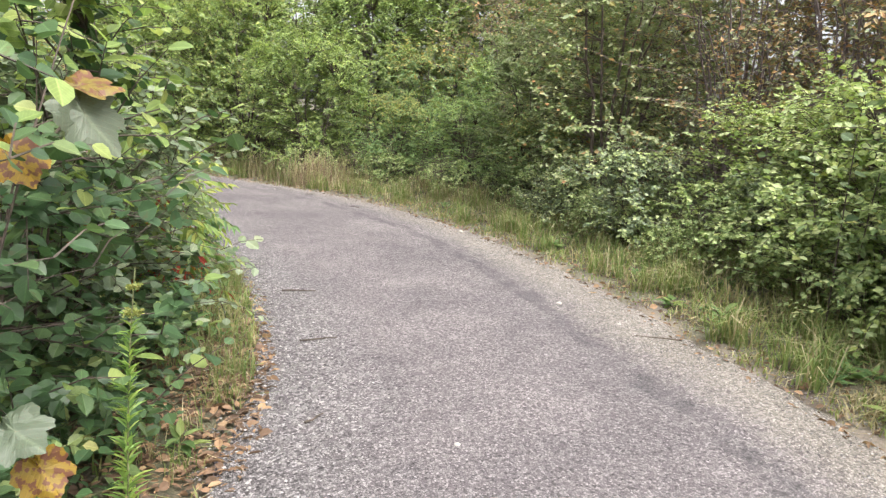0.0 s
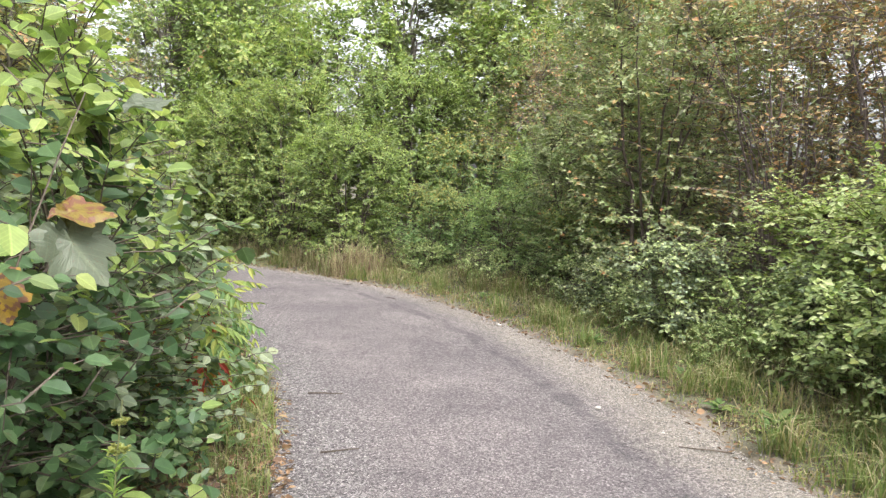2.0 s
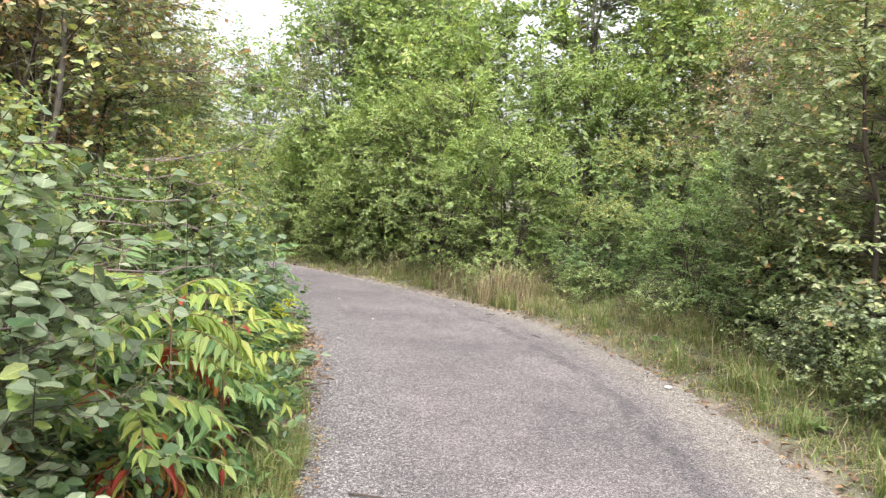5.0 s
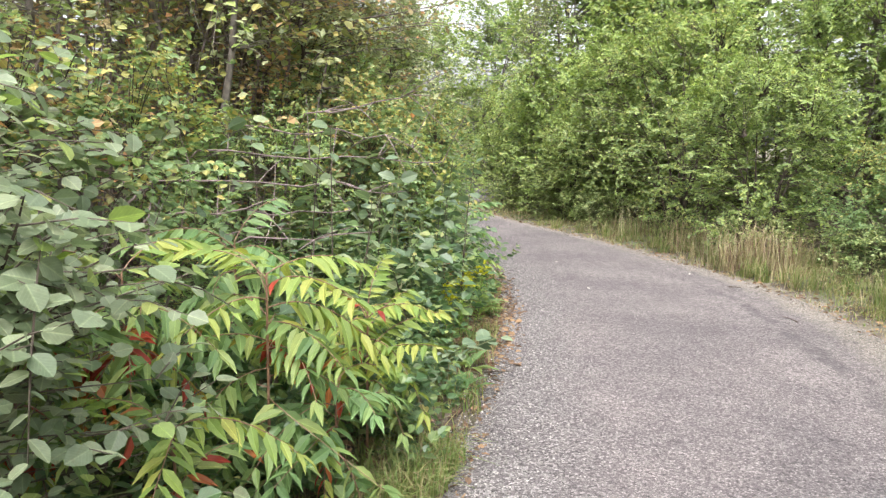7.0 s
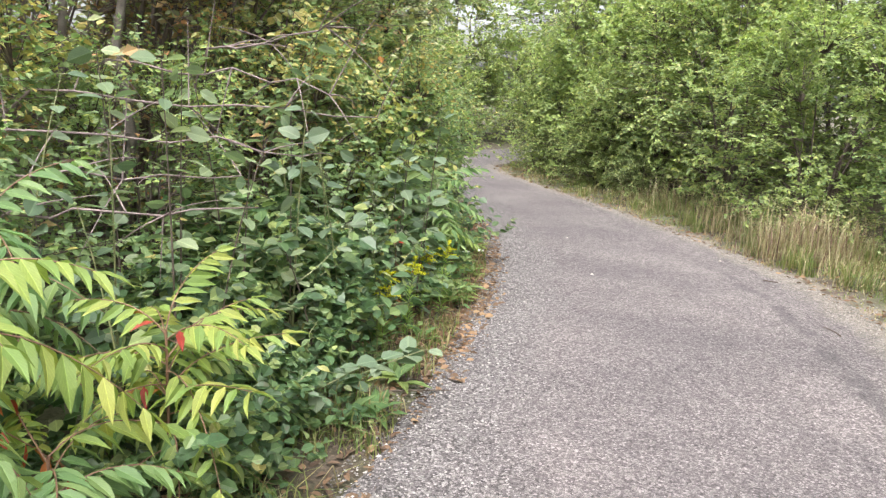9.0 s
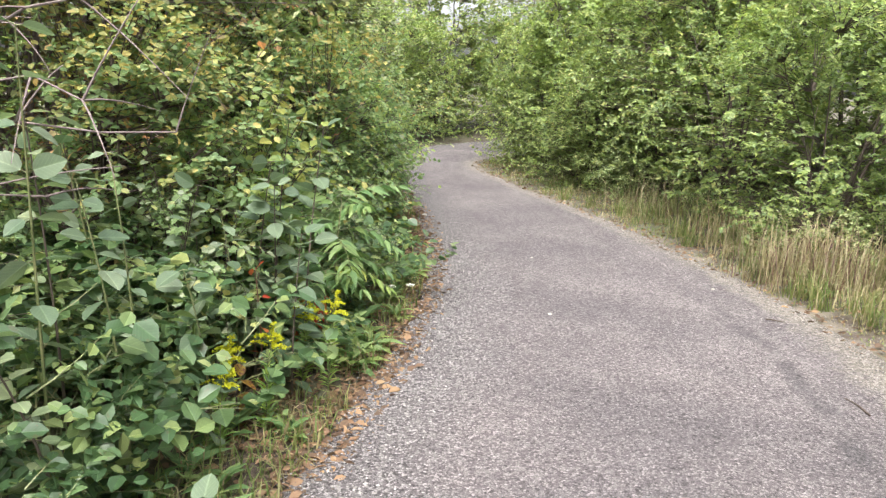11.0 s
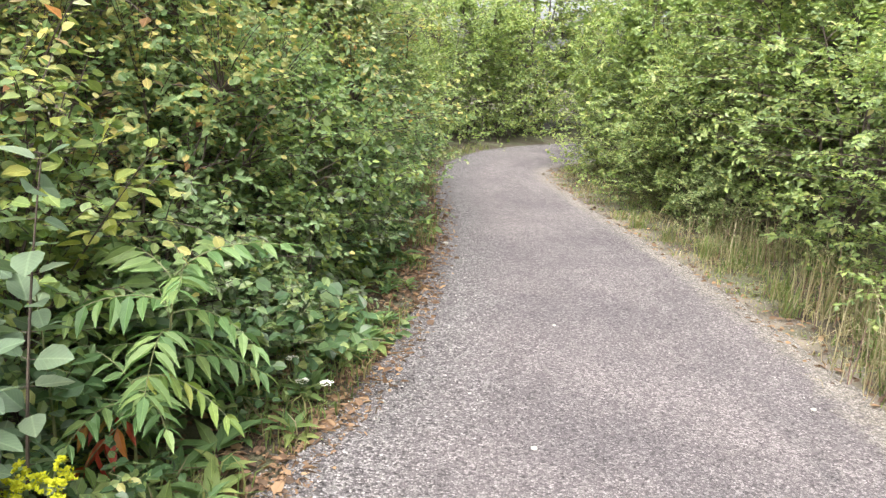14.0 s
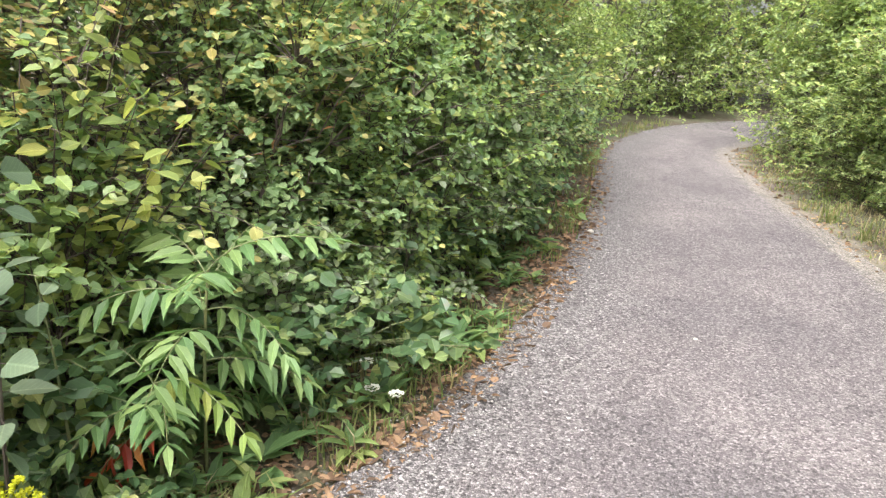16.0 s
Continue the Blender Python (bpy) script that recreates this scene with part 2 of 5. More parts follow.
def path_mat():
    """Weathered chip seal: packed chippings, tar bleeding, sandy margin. UV: metres from the right edge, metres along."""
    m, nt, bsdf, out = mat("chip_seal")
    uv = nt.nodes.new("ShaderNodeUVMap")
    uv.uv_map = "metres"
    sep = nt.nodes.new("ShaderNodeSeparateXYZ")
    nt.links.new(uv.outputs[0], sep.inputs[0])
    u = calc(nt, "MULTIPLY", sep.outputs[0], 1.0)
    att = nt.nodes.new("ShaderNodeAttribute")
    att.attribute_name = "from_left"
    wob = calc(nt, "MULTIPLY", calc(nt, "SUBTRACT", noise_tex(nt, 1.6, 4.0), 0.5), 0.35)
    ur = calc(nt, "ADD", u, wob)
    ul = calc(nt, "ADD", att.outputs["Fac"], wob)
    vor = node(nt, "TexVoronoi", Scale=95.0)
    nt.links.new(coords(nt), vor.inputs["Vector"])
    chip = vor.outputs["Color"]
    bw = nt.nodes.new("ShaderNodeRGBToBW")
    nt.links.new(chip, bw.inputs[0])
    stones = ramp(nt, bw.outputs[0], [(0.15, (0.096, 0.085, 0.09)), (0.45, (0.166, 0.15, 0.154)), (0.7, (0.212, 0.192, 0.197)), (0.9, (0.307, 0.281, 0.285))])
    loose = ramp(nt, bw.outputs[0], [(0.12, (0.068, 0.06, 0.063)), (0.42, (0.151, 0.137, 0.14)), (0.66, (0.225, 0.207, 0.21)), (0.9, (0.342, 0.322, 0.32))])
    sand = ramp(nt, bw.outputs[0], [(0.15, (0.149, 0.131, 0.115)), (0.5, (0.248, 0.221, 0.196)), (0.9, (0.378, 0.347, 0.31))])
    big = noise_tex(nt, 0.8, 4.0)
    stones = mixc(nt, 0.6, stones, ramp(nt, big, [(0.35, (0.72, 0.71, 0.73)), (0.65, (1.3, 1.27, 1.24))]), "MULTIPLY")
    patch = noise_tex(nt, 3.5, 5.0, 0.65)
    stones = mixc(nt, 0.35, stones, ramp(nt, patch, [(0.35, (0.75, 0.74, 0.74)), (0.7, (1.25, 1.22, 1.2))]), "MULTIPLY")
    # joint shadows between chippings
    vd = node(nt, "TexVoronoi", Scale=95.0)
    vd.feature = "DISTANCE_TO_EDGE"
    nt.links.new(coords(nt), vd.inputs["Vector"])
    pits = ramp(nt, noise_tex(nt, 42.0, 4.0, 0.7), [(0.36, (0.35, 0.34, 0.35)), (0.47, (1, 1, 1))])
    clods = ramp(nt, noise_tex(nt, 19.0, 4.0, 0.75), [(0.33, (0.62, 0.61, 0.62)), (0.46, (1, 1, 1)), (0.62, (1.0, 1.0, 1.0)), (0.72, (1.14, 1.13, 1.12))])
    pits = mixc(nt, 1.0, pits, clods, "MULTIPLY")
    joint = mixc(nt, 1.0, ramp(nt, vd.outputs["Distance"], [(0.0, (0.22, 0.22, 0.22)), (0.16, (1.08, 1.08, 1.08))]), pits, "MULTIPLY")
    # loose light gravel along the left side
    gl = calc(nt, "SUBTRACT", 1.0, calc(nt, "DIVIDE", ul, 0.75), True)
    gl = calc(nt, "MULTIPLY", gl, 1.6, True)
    col = mixc(nt, gl, stones, loose)
    # tar band and tar patches
    band = calc(nt, "SUBTRACT", 1.0, calc(nt, "DIVIDE", calc(nt, "ABSOLUTE", calc(nt, "SUBTRACT", ur, 0.66)), 0.09), True)
    fade = calc(nt, "SUBTRACT", 1.0, calc(nt, "DIVIDE", calc(nt, "SUBTRACT", sep.outputs[1], 15.0), 4.5), True)
    fade = calc(nt, "ADD", calc(nt, "MULTIPLY", calc(nt, "MINIMUM", fade, 1.0), 0.85), 0.15)
    band = calc(nt, "MULTIPLY", band, fade)
    blot = ramp(nt, noise_tex(nt, 2.3, 3.0), [(0.62, (0, 0, 0)), (0.7, (1, 1, 1))])
    tar = calc(nt, "MULTIPLY", calc(nt, "MULTIPLY", band, 2.6, True), ramp(nt, patch, [(0.42, (0.08, 0.08, 0.08)), (0.56, (1, 1, 1))]), True)
    near_band = calc(nt, "SUBTRACT", 1.0, calc(nt, "DIVIDE", calc(nt, "ABSOLUTE", calc(nt, "SUBTRACT", u, 1.0)), 0.45), True)
    tar = calc(nt, "MAXIMUM", tar, calc(nt, "MULTIPLY", calc(nt, "MULTIPLY", blot, near_band), 0.6))
    col = mixc(nt, calc(nt, "MULTIPLY", tar, 0.95), col, mixc(nt, 0.58, col, (0.06, 0.059, 0.063)))
    # sandy margin
    reach = calc(nt, "SUBTRACT", 0.6, calc(nt, "MULTIPLY", calc(nt, "DIVIDE", calc(nt, "SUBTRACT", sep.outputs[1], 13.0), 6.0, True), 0.3))
    grit = calc(nt, "MULTIPLY", calc(nt, "SUBTRACT", noise_tex(nt, 9.0, 5.0, 0.7), 0.5), 0.5)
    sm = calc(nt, "MULTIPLY", calc(nt, "SUBTRACT", 1.0, calc(nt, "DIVIDE", calc(nt, "ADD", ur, grit), reach), True), 1.7, True)
    col = mixc(nt, sm, col, sand)
    col = mixc(nt, calc(nt, "ADD", 0.82, calc(nt, "MULTIPLY", gl, 0.12)), col, joint, "MULTIPLY")
    nt.links.new(col, bsdf.inputs["Base Color"])
    bsdf.inputs["Roughness"].default_value = 0.85
    bsdf.inputs["Specular IOR Level"].default_value = 0.3
    h = calc(nt, "ADD", calc(nt, "MULTIPLY", calc(nt, "MINIMUM", vd.outputs["Distance"], 0.25), 3.0), calc(nt, "MULTIPLY", bw.outputs[0], 0.8))
    bump(nt, bsdf, h, 0.75, 0.006)
    return m


def ground_mat():
    """Forest soil with litter, moss and thin grass; tan sand close to the path's outer edge."""
    m, nt, bsdf, out = mat("verge_soil")
    n = noise_tex(nt, 2.2, 5.0)
    f = noise_tex(nt, 45.0, 4.0, 0.7)
    soil = ramp(nt, f, [(0.3, (0.035, 0.026, 0.019)), (0.55, (0.075, 0.056, 0.04)), (0.75, (0.15, 0.115, 0.085))])
    green = ramp(nt, f, [(0.3, (0.045, 0.06, 0.025)), (0.7, (0.11, 0.12, 0.055))])
    col = mixc(nt, ramp(nt, n, [(0.42, (0, 0, 0)), (0.6, (0.8, 0.8, 0.8))]), soil, green)
    att = nt.nodes.new("ShaderNodeAttribute")
    att.attribute_name = "sand"
    sandc = ramp(nt, f, [(0.3, (0.15, 0.12, 0.095)), (0.7, (0.27, 0.23, 0.19))])
    col = mixc(nt, calc(nt, "MULTIPLY", calc(nt, "ADD", calc(nt, "SUBTRACT", n, 0.5), att.outputs["Fac"]), 1.3, True), col, sandc)
    nt.links.new(col, bsdf.inputs["Base Color"])
    bsdf.inputs["Roughness"].default_value = 0.95
    bump(nt, bsdf, f, 0.8, 0.02)
    return m


def stone_mat():
    m, nt, bsdf, out = mat("loose_gravel")
    geo = nt.nodes.new("ShaderNodeNewGeometry")
    col = ramp(nt, geo.outputs["Random Per Island"], [(0.0, (0.07, 0.064, 0.064)), (0.4, (0.14, 0.13, 0.127)), (0.75, (0.23, 0.215, 0.207)), (1.0, (0.38, 0.36, 0.34))])
    f = noise_tex(nt, 150.0, 3.0)
    col = mixc(nt, 0.4, col, ramp(nt, f, [(0.3, (0.7, 0.7, 0.7)), (0.7, (1.2, 1.2, 1.2))]), "MULTIPLY")
    nt.links.new(col, bsdf.inputs["Base Color"])
    bsdf.inputs["Roughness"].default_value = 0.85
    bump(nt, bsdf, f, 0.4, 0.003)
    return m


PATH_M, GROUND_M, STONE_M = path_mat(), ground_mat(), stone_mat()

# ---- the line of the path: left and right edge, station by station ----
STATIONS = np.array([
    (-0.55, -7.0, 2.6, -7.0), (-0.6, -3.0, 2.5, -3.0), (-0.68, 0.0, 2.3, 0.3), (-0.8, 2.6, 1.97, 3.1),
    (-1.0, 4.0, 1.6, 4.6), (-1.45, 5.4, 1.2, 6.1), (-2.1, 6.7, 0.6, 7.7), (-2.95, 8.1, -0.2, 9.25),
    (-3.9, 9.5, -1.4, 10.9), (-5.3, 11.0, -3.0, 12.3), (-7.2, 12.6, -5.0, 13.65), (-9.2, 14.1, -7.4, 15.1),
    (-10.7, 15.5, -9.3, 16.5), (-12.2, 17.8, -10.2, 18.3), (-12.9, 20.5, -10.3, 20.7), (-12.6, 23.5, -9.9, 23.2),
    (-11.5, 27.0, -9.0, 26.0), (-9.5, 31.0, -7.0, 29.5)])
LAST = len(STATIONS) - 1


def station(s):
    """Both edges at station s (Catmull-Rom through the stations)."""
    s = np.clip(np.asarray(s, float), 0, LAST - 1e-6)
    i = s.astype(int)
    f = (s - i)[..., None]
    p0, p1, p2, p3 = (STATIONS[np.clip(i + k, 0, LAST)] for k in (-1, 0, 1, 2))
    return 0.5 * (2 * p1 + (p2 - p0) * f + (2 * p0 - 5 * p1 + 4 * p2 - p3) * f ** 2 + (3 * p1 - p0 - 3 * p2 + p3) * f ** 3)


_S = np.linspace(0, LAST, 700)
_E = station(_S)
_LE, _RE = _E[:, :2], _E[:, 2:]


def side_distance(x, y):
    """Metres outside the path: (left of the left edge, right of the right edge); negative inside."""
    p = np.stack([np.ravel(x), np.ravel(y)], 1)
    outs = []
    for edge, sign in ((_LE, 1.0), (_RE, -1.0)):
        best = np.empty(len(p))
        for a in range(0, len(p), 4000):
            q = p[a:a + 4000]
            d2 = ((q[:, None, :] - edge[None]) ** 2).sum(2)
            k = np.clip(d2.argmin(1), 1, len(edge) - 2)
            tan = edge[k + 1] - edge[k - 1]
            rel = q - edge[k]
            cross = tan[:, 0] * rel[:, 1] - tan[:, 1] * rel[:, 0]
            best[a:a + 4000] = np.sqrt(d2[np.arange(len(q)), d2.argmin(1)]) * np.sign(cross) * sign
        outs.append(best.reshape(np.shape(x)))
    return outs


def wave(x, y, k=1.0, seed=0.0):
    """Cheap smooth unevenness between -1 and 1."""
    return (np.sin(1.7 * k * x + 0.9 * k * y + seed) + np.sin(-0.8 * k * x + 2.1 * k * y + 1.3 * seed + 1) + np.sin(2.9 * k * x - 1.9 * k * y + 2.1 * seed)) / 3


def ground_z(x, y):
    x, y = np.asarray(x, float), np.asarray(y, float)
    dl, dr = side_distance(x, y)
    out = np.maximum(dl, dr)
    z = np.where(out < 0, np.maximum(-0.05, out * 0.5), 0.0)
    z = z + np.clip(out, 0, 1.5) * 0.03 + 0.03 * wave(x, y, 1.2) * np.clip(out, 0, 1)
    bank = np.clip(dr - 1.3, 0, None)
    z = z + np.where(dr > dl, 1.6 * (1 - np.exp(-bank / 5.0)), 0.0)
    z = z + np.where(dl >= dr, 0.4 * (1 - np.exp(-np.clip(dl - 1, 0, None) / 6.0)), 0.0)
    return z


def gz(x, y):
    return float(ground_z(np.array([x]), np.array([y]))[0])


def beside(s, off):
    """Place beside the path at station s: off > 0 metres right of the right edge, off < 0 left of the left edge."""
    e = station(s)
    n = (e[2:] - e[:2]) / np.linalg.norm(e[2:] - e[:2])
    p = e[2:] + n * off if off > 0 else e[:2] + n * off
    return float(p[0]), float(p[1])


# ---- mesh building ----
def mesh_of(name, V, faces, materials, mat_index=None, smooth=False, blade=None):
    """A mesh from vertex rows and arrays of triangles or quads."""
    me = bpy.data.meshes.new(name)
    V = np.asarray(V, np.float32)
    me.vertices.add(len(V))
    me.vertices.foreach_set("co", V.ravel())
    loops = np.concatenate([np.asarray(f, np.int32).ravel() for f in faces])
    sizes = np.concatenate([np.full(len(f), np.shape(f)[1], np.int32) for f in faces])
    me.loops.add(len(loops))
    me.loops.foreach_set("vertex_index", loops)
    me.polygons.add(len(sizes))
    starts = np.concatenate([[0], np.cumsum(sizes)[:-1]]).astype(np.int32)
    me.polygons.foreach_set("loop_start", starts)
    me.polygons.foreach_set("loop_total", sizes)
    for m in materials:
        me.materials.append(m)
    if mat_index is not None:
        me.polygons.foreach_set("material_index", np.asarray(mat_index, np.int32))
    me.polygons.foreach_set("use_smooth", np.full(len(sizes), smooth))
    if blade is not None:
        at = me.attributes.new("blade", "FLOAT_VECTOR", "POINT")
        at.data.foreach_set("vector", np.asarray(blade, np.float32).ravel())
    me.update()
    me.validate()
    return me


def blade_of(outline, n):
    """Leaf-space place of each vertex of n leaves: 1 + side, along, 0."""
    T = outline[0]
    return np.tile(np.stack([1 + T[:, 0], T[:, 1], np.zeros(len(T))], 1), (n, 1))


def part_of(name, me, parent, label=""):
    ob = new(name, me)
    ob.parent = parent
    if label:
        tagged(ob, label)
    return ob


def unit(v):
    return v / np.maximum(np.linalg.norm(v, axis=-1, keepdims=True), 1e-9)


# leaf outlines: side, along, lift, all in leaf lengths; faces as quads
SIMPLE_LEAF = (np.array([(0, 0, 0), (-0.5, 0.32, 0.1), (-0.42, 0.7, 0.08), (0, 1, -0.04), (0.42, 0.7, 0.08), (0.5, 0.32, 0.1)]),
               np.array([(0, 3, 2, 1), (0, 5, 4, 3)]))
KITE_LEAF = (np.array([(0, 0, 0), (-0.46, 0.5, 0.1), (0, 1, -0.03), (0.46, 0.5, 0.1)]), np.array([(0, 3, 2, 1)]))
def oval_leaf(rim, drop):
    """Smooth oval blade: base, left rim, right rim, midrib, tip."""
    k = len(rim)
    left = [(-w, t, 0.08 * w / 0.5 - drop * t * t) for t, w in rim]
    right = [(w, t, z) for (x, t, z), (t2, w) in zip(left, rim)]
    mid = [(0, t, -drop * t * t) for t, w in rim]
    V = [(0, 0, 0)] + left + right + mid + [(0, 1, -drop)]
    L, R, M, tip = 1, 1 + k, 1 + 2 * k, 1 + 3 * k
    F = [(0, M, L, L), (0, R, M, M), (M + k - 1, tip, L + k - 1, L + k - 1), (M + k - 1, R + k - 1, tip, tip)]
    for i in range(k - 1):
        F += [(M + i, M + i + 1, L + i + 1, L + i), (M + i, R + i, R + i + 1, M + i + 1)]
    return np.array(V, float), np.array(F)


ROUND_LEAF = oval_leaf([(0.07, 0.23), (0.3, 0.48), (0.62, 0.45), (0.88, 0.2)], 0.1)
LANCE_LEAF = (np.array([(0, 0, 0), (-0.5, 0.25, 0.05), (-0.4, 0.6, 0.03), (0, 1, -0.14), (0.4, 0.6, 0.03), (0.5, 0.25, 0.05), (0, 0.3, 0.0), (0, 0.62, -0.03)]),
              np.array([(0, 6, 1, 1), (6, 7, 2, 1), (7, 3, 2, 2), (0, 5, 6, 6), (6, 5, 4, 7), (7, 4, 3, 3)]))


def leaves(P, D, N, length, width, outline):
    """Vertices and faces of many leaves: foot P, direction D, upper side N."""
    T, F = outline
    Y = unit(D)
    X = unit(np.cross(Y, N))
    Z = np.cross(X, Y)
    L = np.broadcast_to(np.asarray(length, float), (len(P),))[:, None, None]
    W = np.broadcast_to(np.asarray(width, float), (len(P),))[:, None, None]
    V = P[:, None] + L * (T[None, :, 0:1] * W * X[:, None] + T[None, :, 1:2] * Y[:, None] + T[None, :, 2:3] * Z[:, None])
    k = len(T)
    base = (np.arange(len(P)) * k)[:, None, None]
    tri, quad = [], []
    for f in F:
        (tri if f[2] == f[3] or f[0] == f[1] else quad).append(f)
    faces = []
    if quad:
        faces.append((np.array(quad)[None] + base).reshape(-1, 4))
    if tri:
        faces.append((np.array(tri)[:, :3][None] + base).reshape(-1, 3))
    return V.reshape(-1, 3), faces


def tubes(lines, sides=4):
    """Tapered tubes along many polylines: (points, first radius, last radius)."""
    Vs, Fs, base = [], [], 0
    ang = np.arange(sides) * 2 * np.pi / sides
    for pts, r0, r1 in lines:
        n = len(pts)
        t = unit(np.gradient(pts, axis=0))
        ref = np.where(np.abs(t[:, 2:3]) > 0.9, np.array([[1.0, 0, 0]]), np.array([[0, 0, 1.0]]))
        a = unit(np.cross(t, ref))
        b = np.cross(t, a)
        r = np.linspace(r0, r1, n)[:, None, None]
        ring = pts[:, None] + r * (np.cos(ang)[None, :, None] * a[:, None] + np.sin(ang)[None, :, None] * b[:, None])
        Vs.append(ring.reshape(-1, 3))
        i, j = np.meshgrid(np.arange(n - 1), np.arange(sides), indexing="ij")
        i, j = i.ravel(), j.ravel()
        q = np.stack([i * sides + j, i * sides + (j + 1) % sides, (i + 1) * sides + (j + 1) % sides, (i + 1) * sides + j], 1)
        Fs.append(q + base)
        base += n * sides
    return np.concatenate(Vs), [np.concatenate(Fs)]


def curve(a, b, c, n=6):
    t = np.linspace(0, 1, n)[:, None]
    return (1 - t) ** 2 * a + 2 * t * (1 - t) * b + t ** 2 * c


def shrub_meshes(name, seed, height, radius, stems, twigs, per_twig, leaf_len, leaf, bark, outline=SIMPLE_LEAF, width=0.75, low=0.1,
                 stem_r=0.02, shell=0.55, second=None, second_share=0.0, profile=None, shoots=2, droop=0.25, lump=0.25, twig_r=0.0035, twig_len=0.35, thin=True, top_second=0.0, big=True):
    """Woody stems and a crown of leafy twigs inside an uneven dome. Returns meshes: a list of stems, the twigs, the foliage."""
    rng = np.random.default_rng(seed)
    prof = profile or (lambda f: np.sqrt(np.clip(1 - ((f - 0.42) / 0.62) ** 2, 0.02, 1)))
    lines, spine = [], []
    for _ in range(stems):
        az, rr = rng.uniform(0, 2 * np.pi), radius * 0.75 * np.sqrt(rng.uniform(0.02, 1))
        top = np.array([rr * np.cos(az), rr * np.sin(az), height * rng.uniform(0.6, 0.93) * (1 - 0.25 * rr / radius)])
        foot = np.array([top[0] * 0.18 + rng.normal(0, 0.04 * radius), top[1] * 0.18 + rng.normal(0, 0.04 * radius), -0.06])
        mid = foot * 0.65 + top * 0.35 + np.array([rng.normal(0, 0.06), rng.normal(0, 0.06), height * 0.22])
        pts = curve(foot, mid, top, 9)
        pts[1:-1] += rng.normal(0, 0.012 * height, (7, 3)) * 0.6
        lines.append((pts, stem_r * rng.uniform(0.6, 1.2), stem_r * 0.2))
        spine.append(pts)
    spine = np.concatenate(spine)
    P, D, N = [], [], []
    fine = []
    ph = rng.uniform(0, 6, 3)
    for _ in range(twigs):
        f = low / height + (1 - low / height) * rng.uniform(0, 1) ** 0.9
        az = rng.uniform(0, 2 * np.pi)
        bulge = 1 + lump * (np.sin(3 * az + ph[0] + 4 * f) * 0.5 + np.sin(5 * az + ph[1] - 7 * f) * 0.3 + np.sin(2 * az + 9 * f + ph[2]) * 0.4)
        r = radius * prof(f) * bulge * (1 - shell * rng.uniform(0, 1) ** 1.6)
        tip = np.array([r * np.cos(az), r * np.sin(az), f * height * (1 + 0.12 * lump * np.sin(4 * az + ph[1]))])
        d = np.linalg.norm(spine - tip, axis=1) + 1.2 * np.clip(spine[:, 2] - tip[2] + 0.05, 0, None)
        root = spine[d.argmin()]
        out = np.array([np.cos(az), np.sin(az), rng.uniform(-0.1, 1.1)])
        end = tip + out / np.linalg.norm(out) * rng.uniform(0.1, 0.5) * twig_len
        mid = (root + tip) / 2 + np.array([0, 0, rng.uniform(-0.05, 0.2) * np.linalg.norm(tip - root)]) + rng.normal(0, 0.03, 3)
        pts = curve(root, mid, end, 4)
        lines.append((pts, twig_r * 1.8, twig_r * 0.6))
        whips = [pts[1:]]
        for _k in range(shoots):
            a = pts[rng.integers(1, 4)]
            o = out + rng.normal(0, 0.9, 3)
            e = a + unit(o) * twig_len * rng.uniform(0.5, 1.1)
            w = curve(a, (a + e) / 2 + np.array([0, 0, 0.04]), e, 3)
            fine.append((w, twig_r, twig_r * 0.5))
            whips.append(w)
        for w in whips:
            k = max(2, int(per_twig * rng.uniform(0.7, 1.3)))
            t = np.linspace(0.1, 1, k) * (len(w) - 1)
            i = np.minimum(t.astype(int), len(w) - 2)
            p = w[i] + (w[i + 1] - w[i]) * (t - i)[:, None]
            tw = unit(w[i + 1] - w[i])
            side = unit(np.cross(tw, np.array([0, 0, 1.0])) + 1e-6) * np.where(np.arange(k) % 2, 1, -1)[:, None]
            P.append(p)
            D.append(tw * 0.6 + side * 0.9 + np.array([0, 0, -droop]) + rng.normal(0, 0.35, (k, 3)))
            up = np.array([0, 0, 0.8]) + rng.normal(0, 0.45, (k, 3)) + out * 0.55
            N.append(up)
    trunks = [mesh_of(name + "_stem", *tubes([l], 5), [bark], smooth=True) for l in lines[:stems]] if big else []
    V, F = tubes(lines[stems if big else 0:], 3)
    V2, F2 = tubes(fine, 3) if fine and thin else (np.zeros((0, 3)), [])
    wood = mesh_of(name + "_twigs", np.concatenate([V, V2]), F + [f + len(V) for f in F2], [bark])
    P, D, N = map(np.concatenate, (P, D, N))
    LV, LF = leaves(P, D, N, leaf_len * rng.uniform(0.6, 1.25, len(P)), width * rng.uniform(0.85, 1.15, len(P)), outline)
    mats = [leaf]
    idx = None
    if second:
        mats.append(second)
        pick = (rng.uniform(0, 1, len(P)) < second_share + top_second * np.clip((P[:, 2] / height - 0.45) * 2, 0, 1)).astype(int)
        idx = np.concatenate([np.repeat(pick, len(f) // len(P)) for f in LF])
    foliage = mesh_of(name + "_leaves", LV, LF, mats, idx, blade=blade_of(outline, len(P)))
    return trunks, wood, foliage


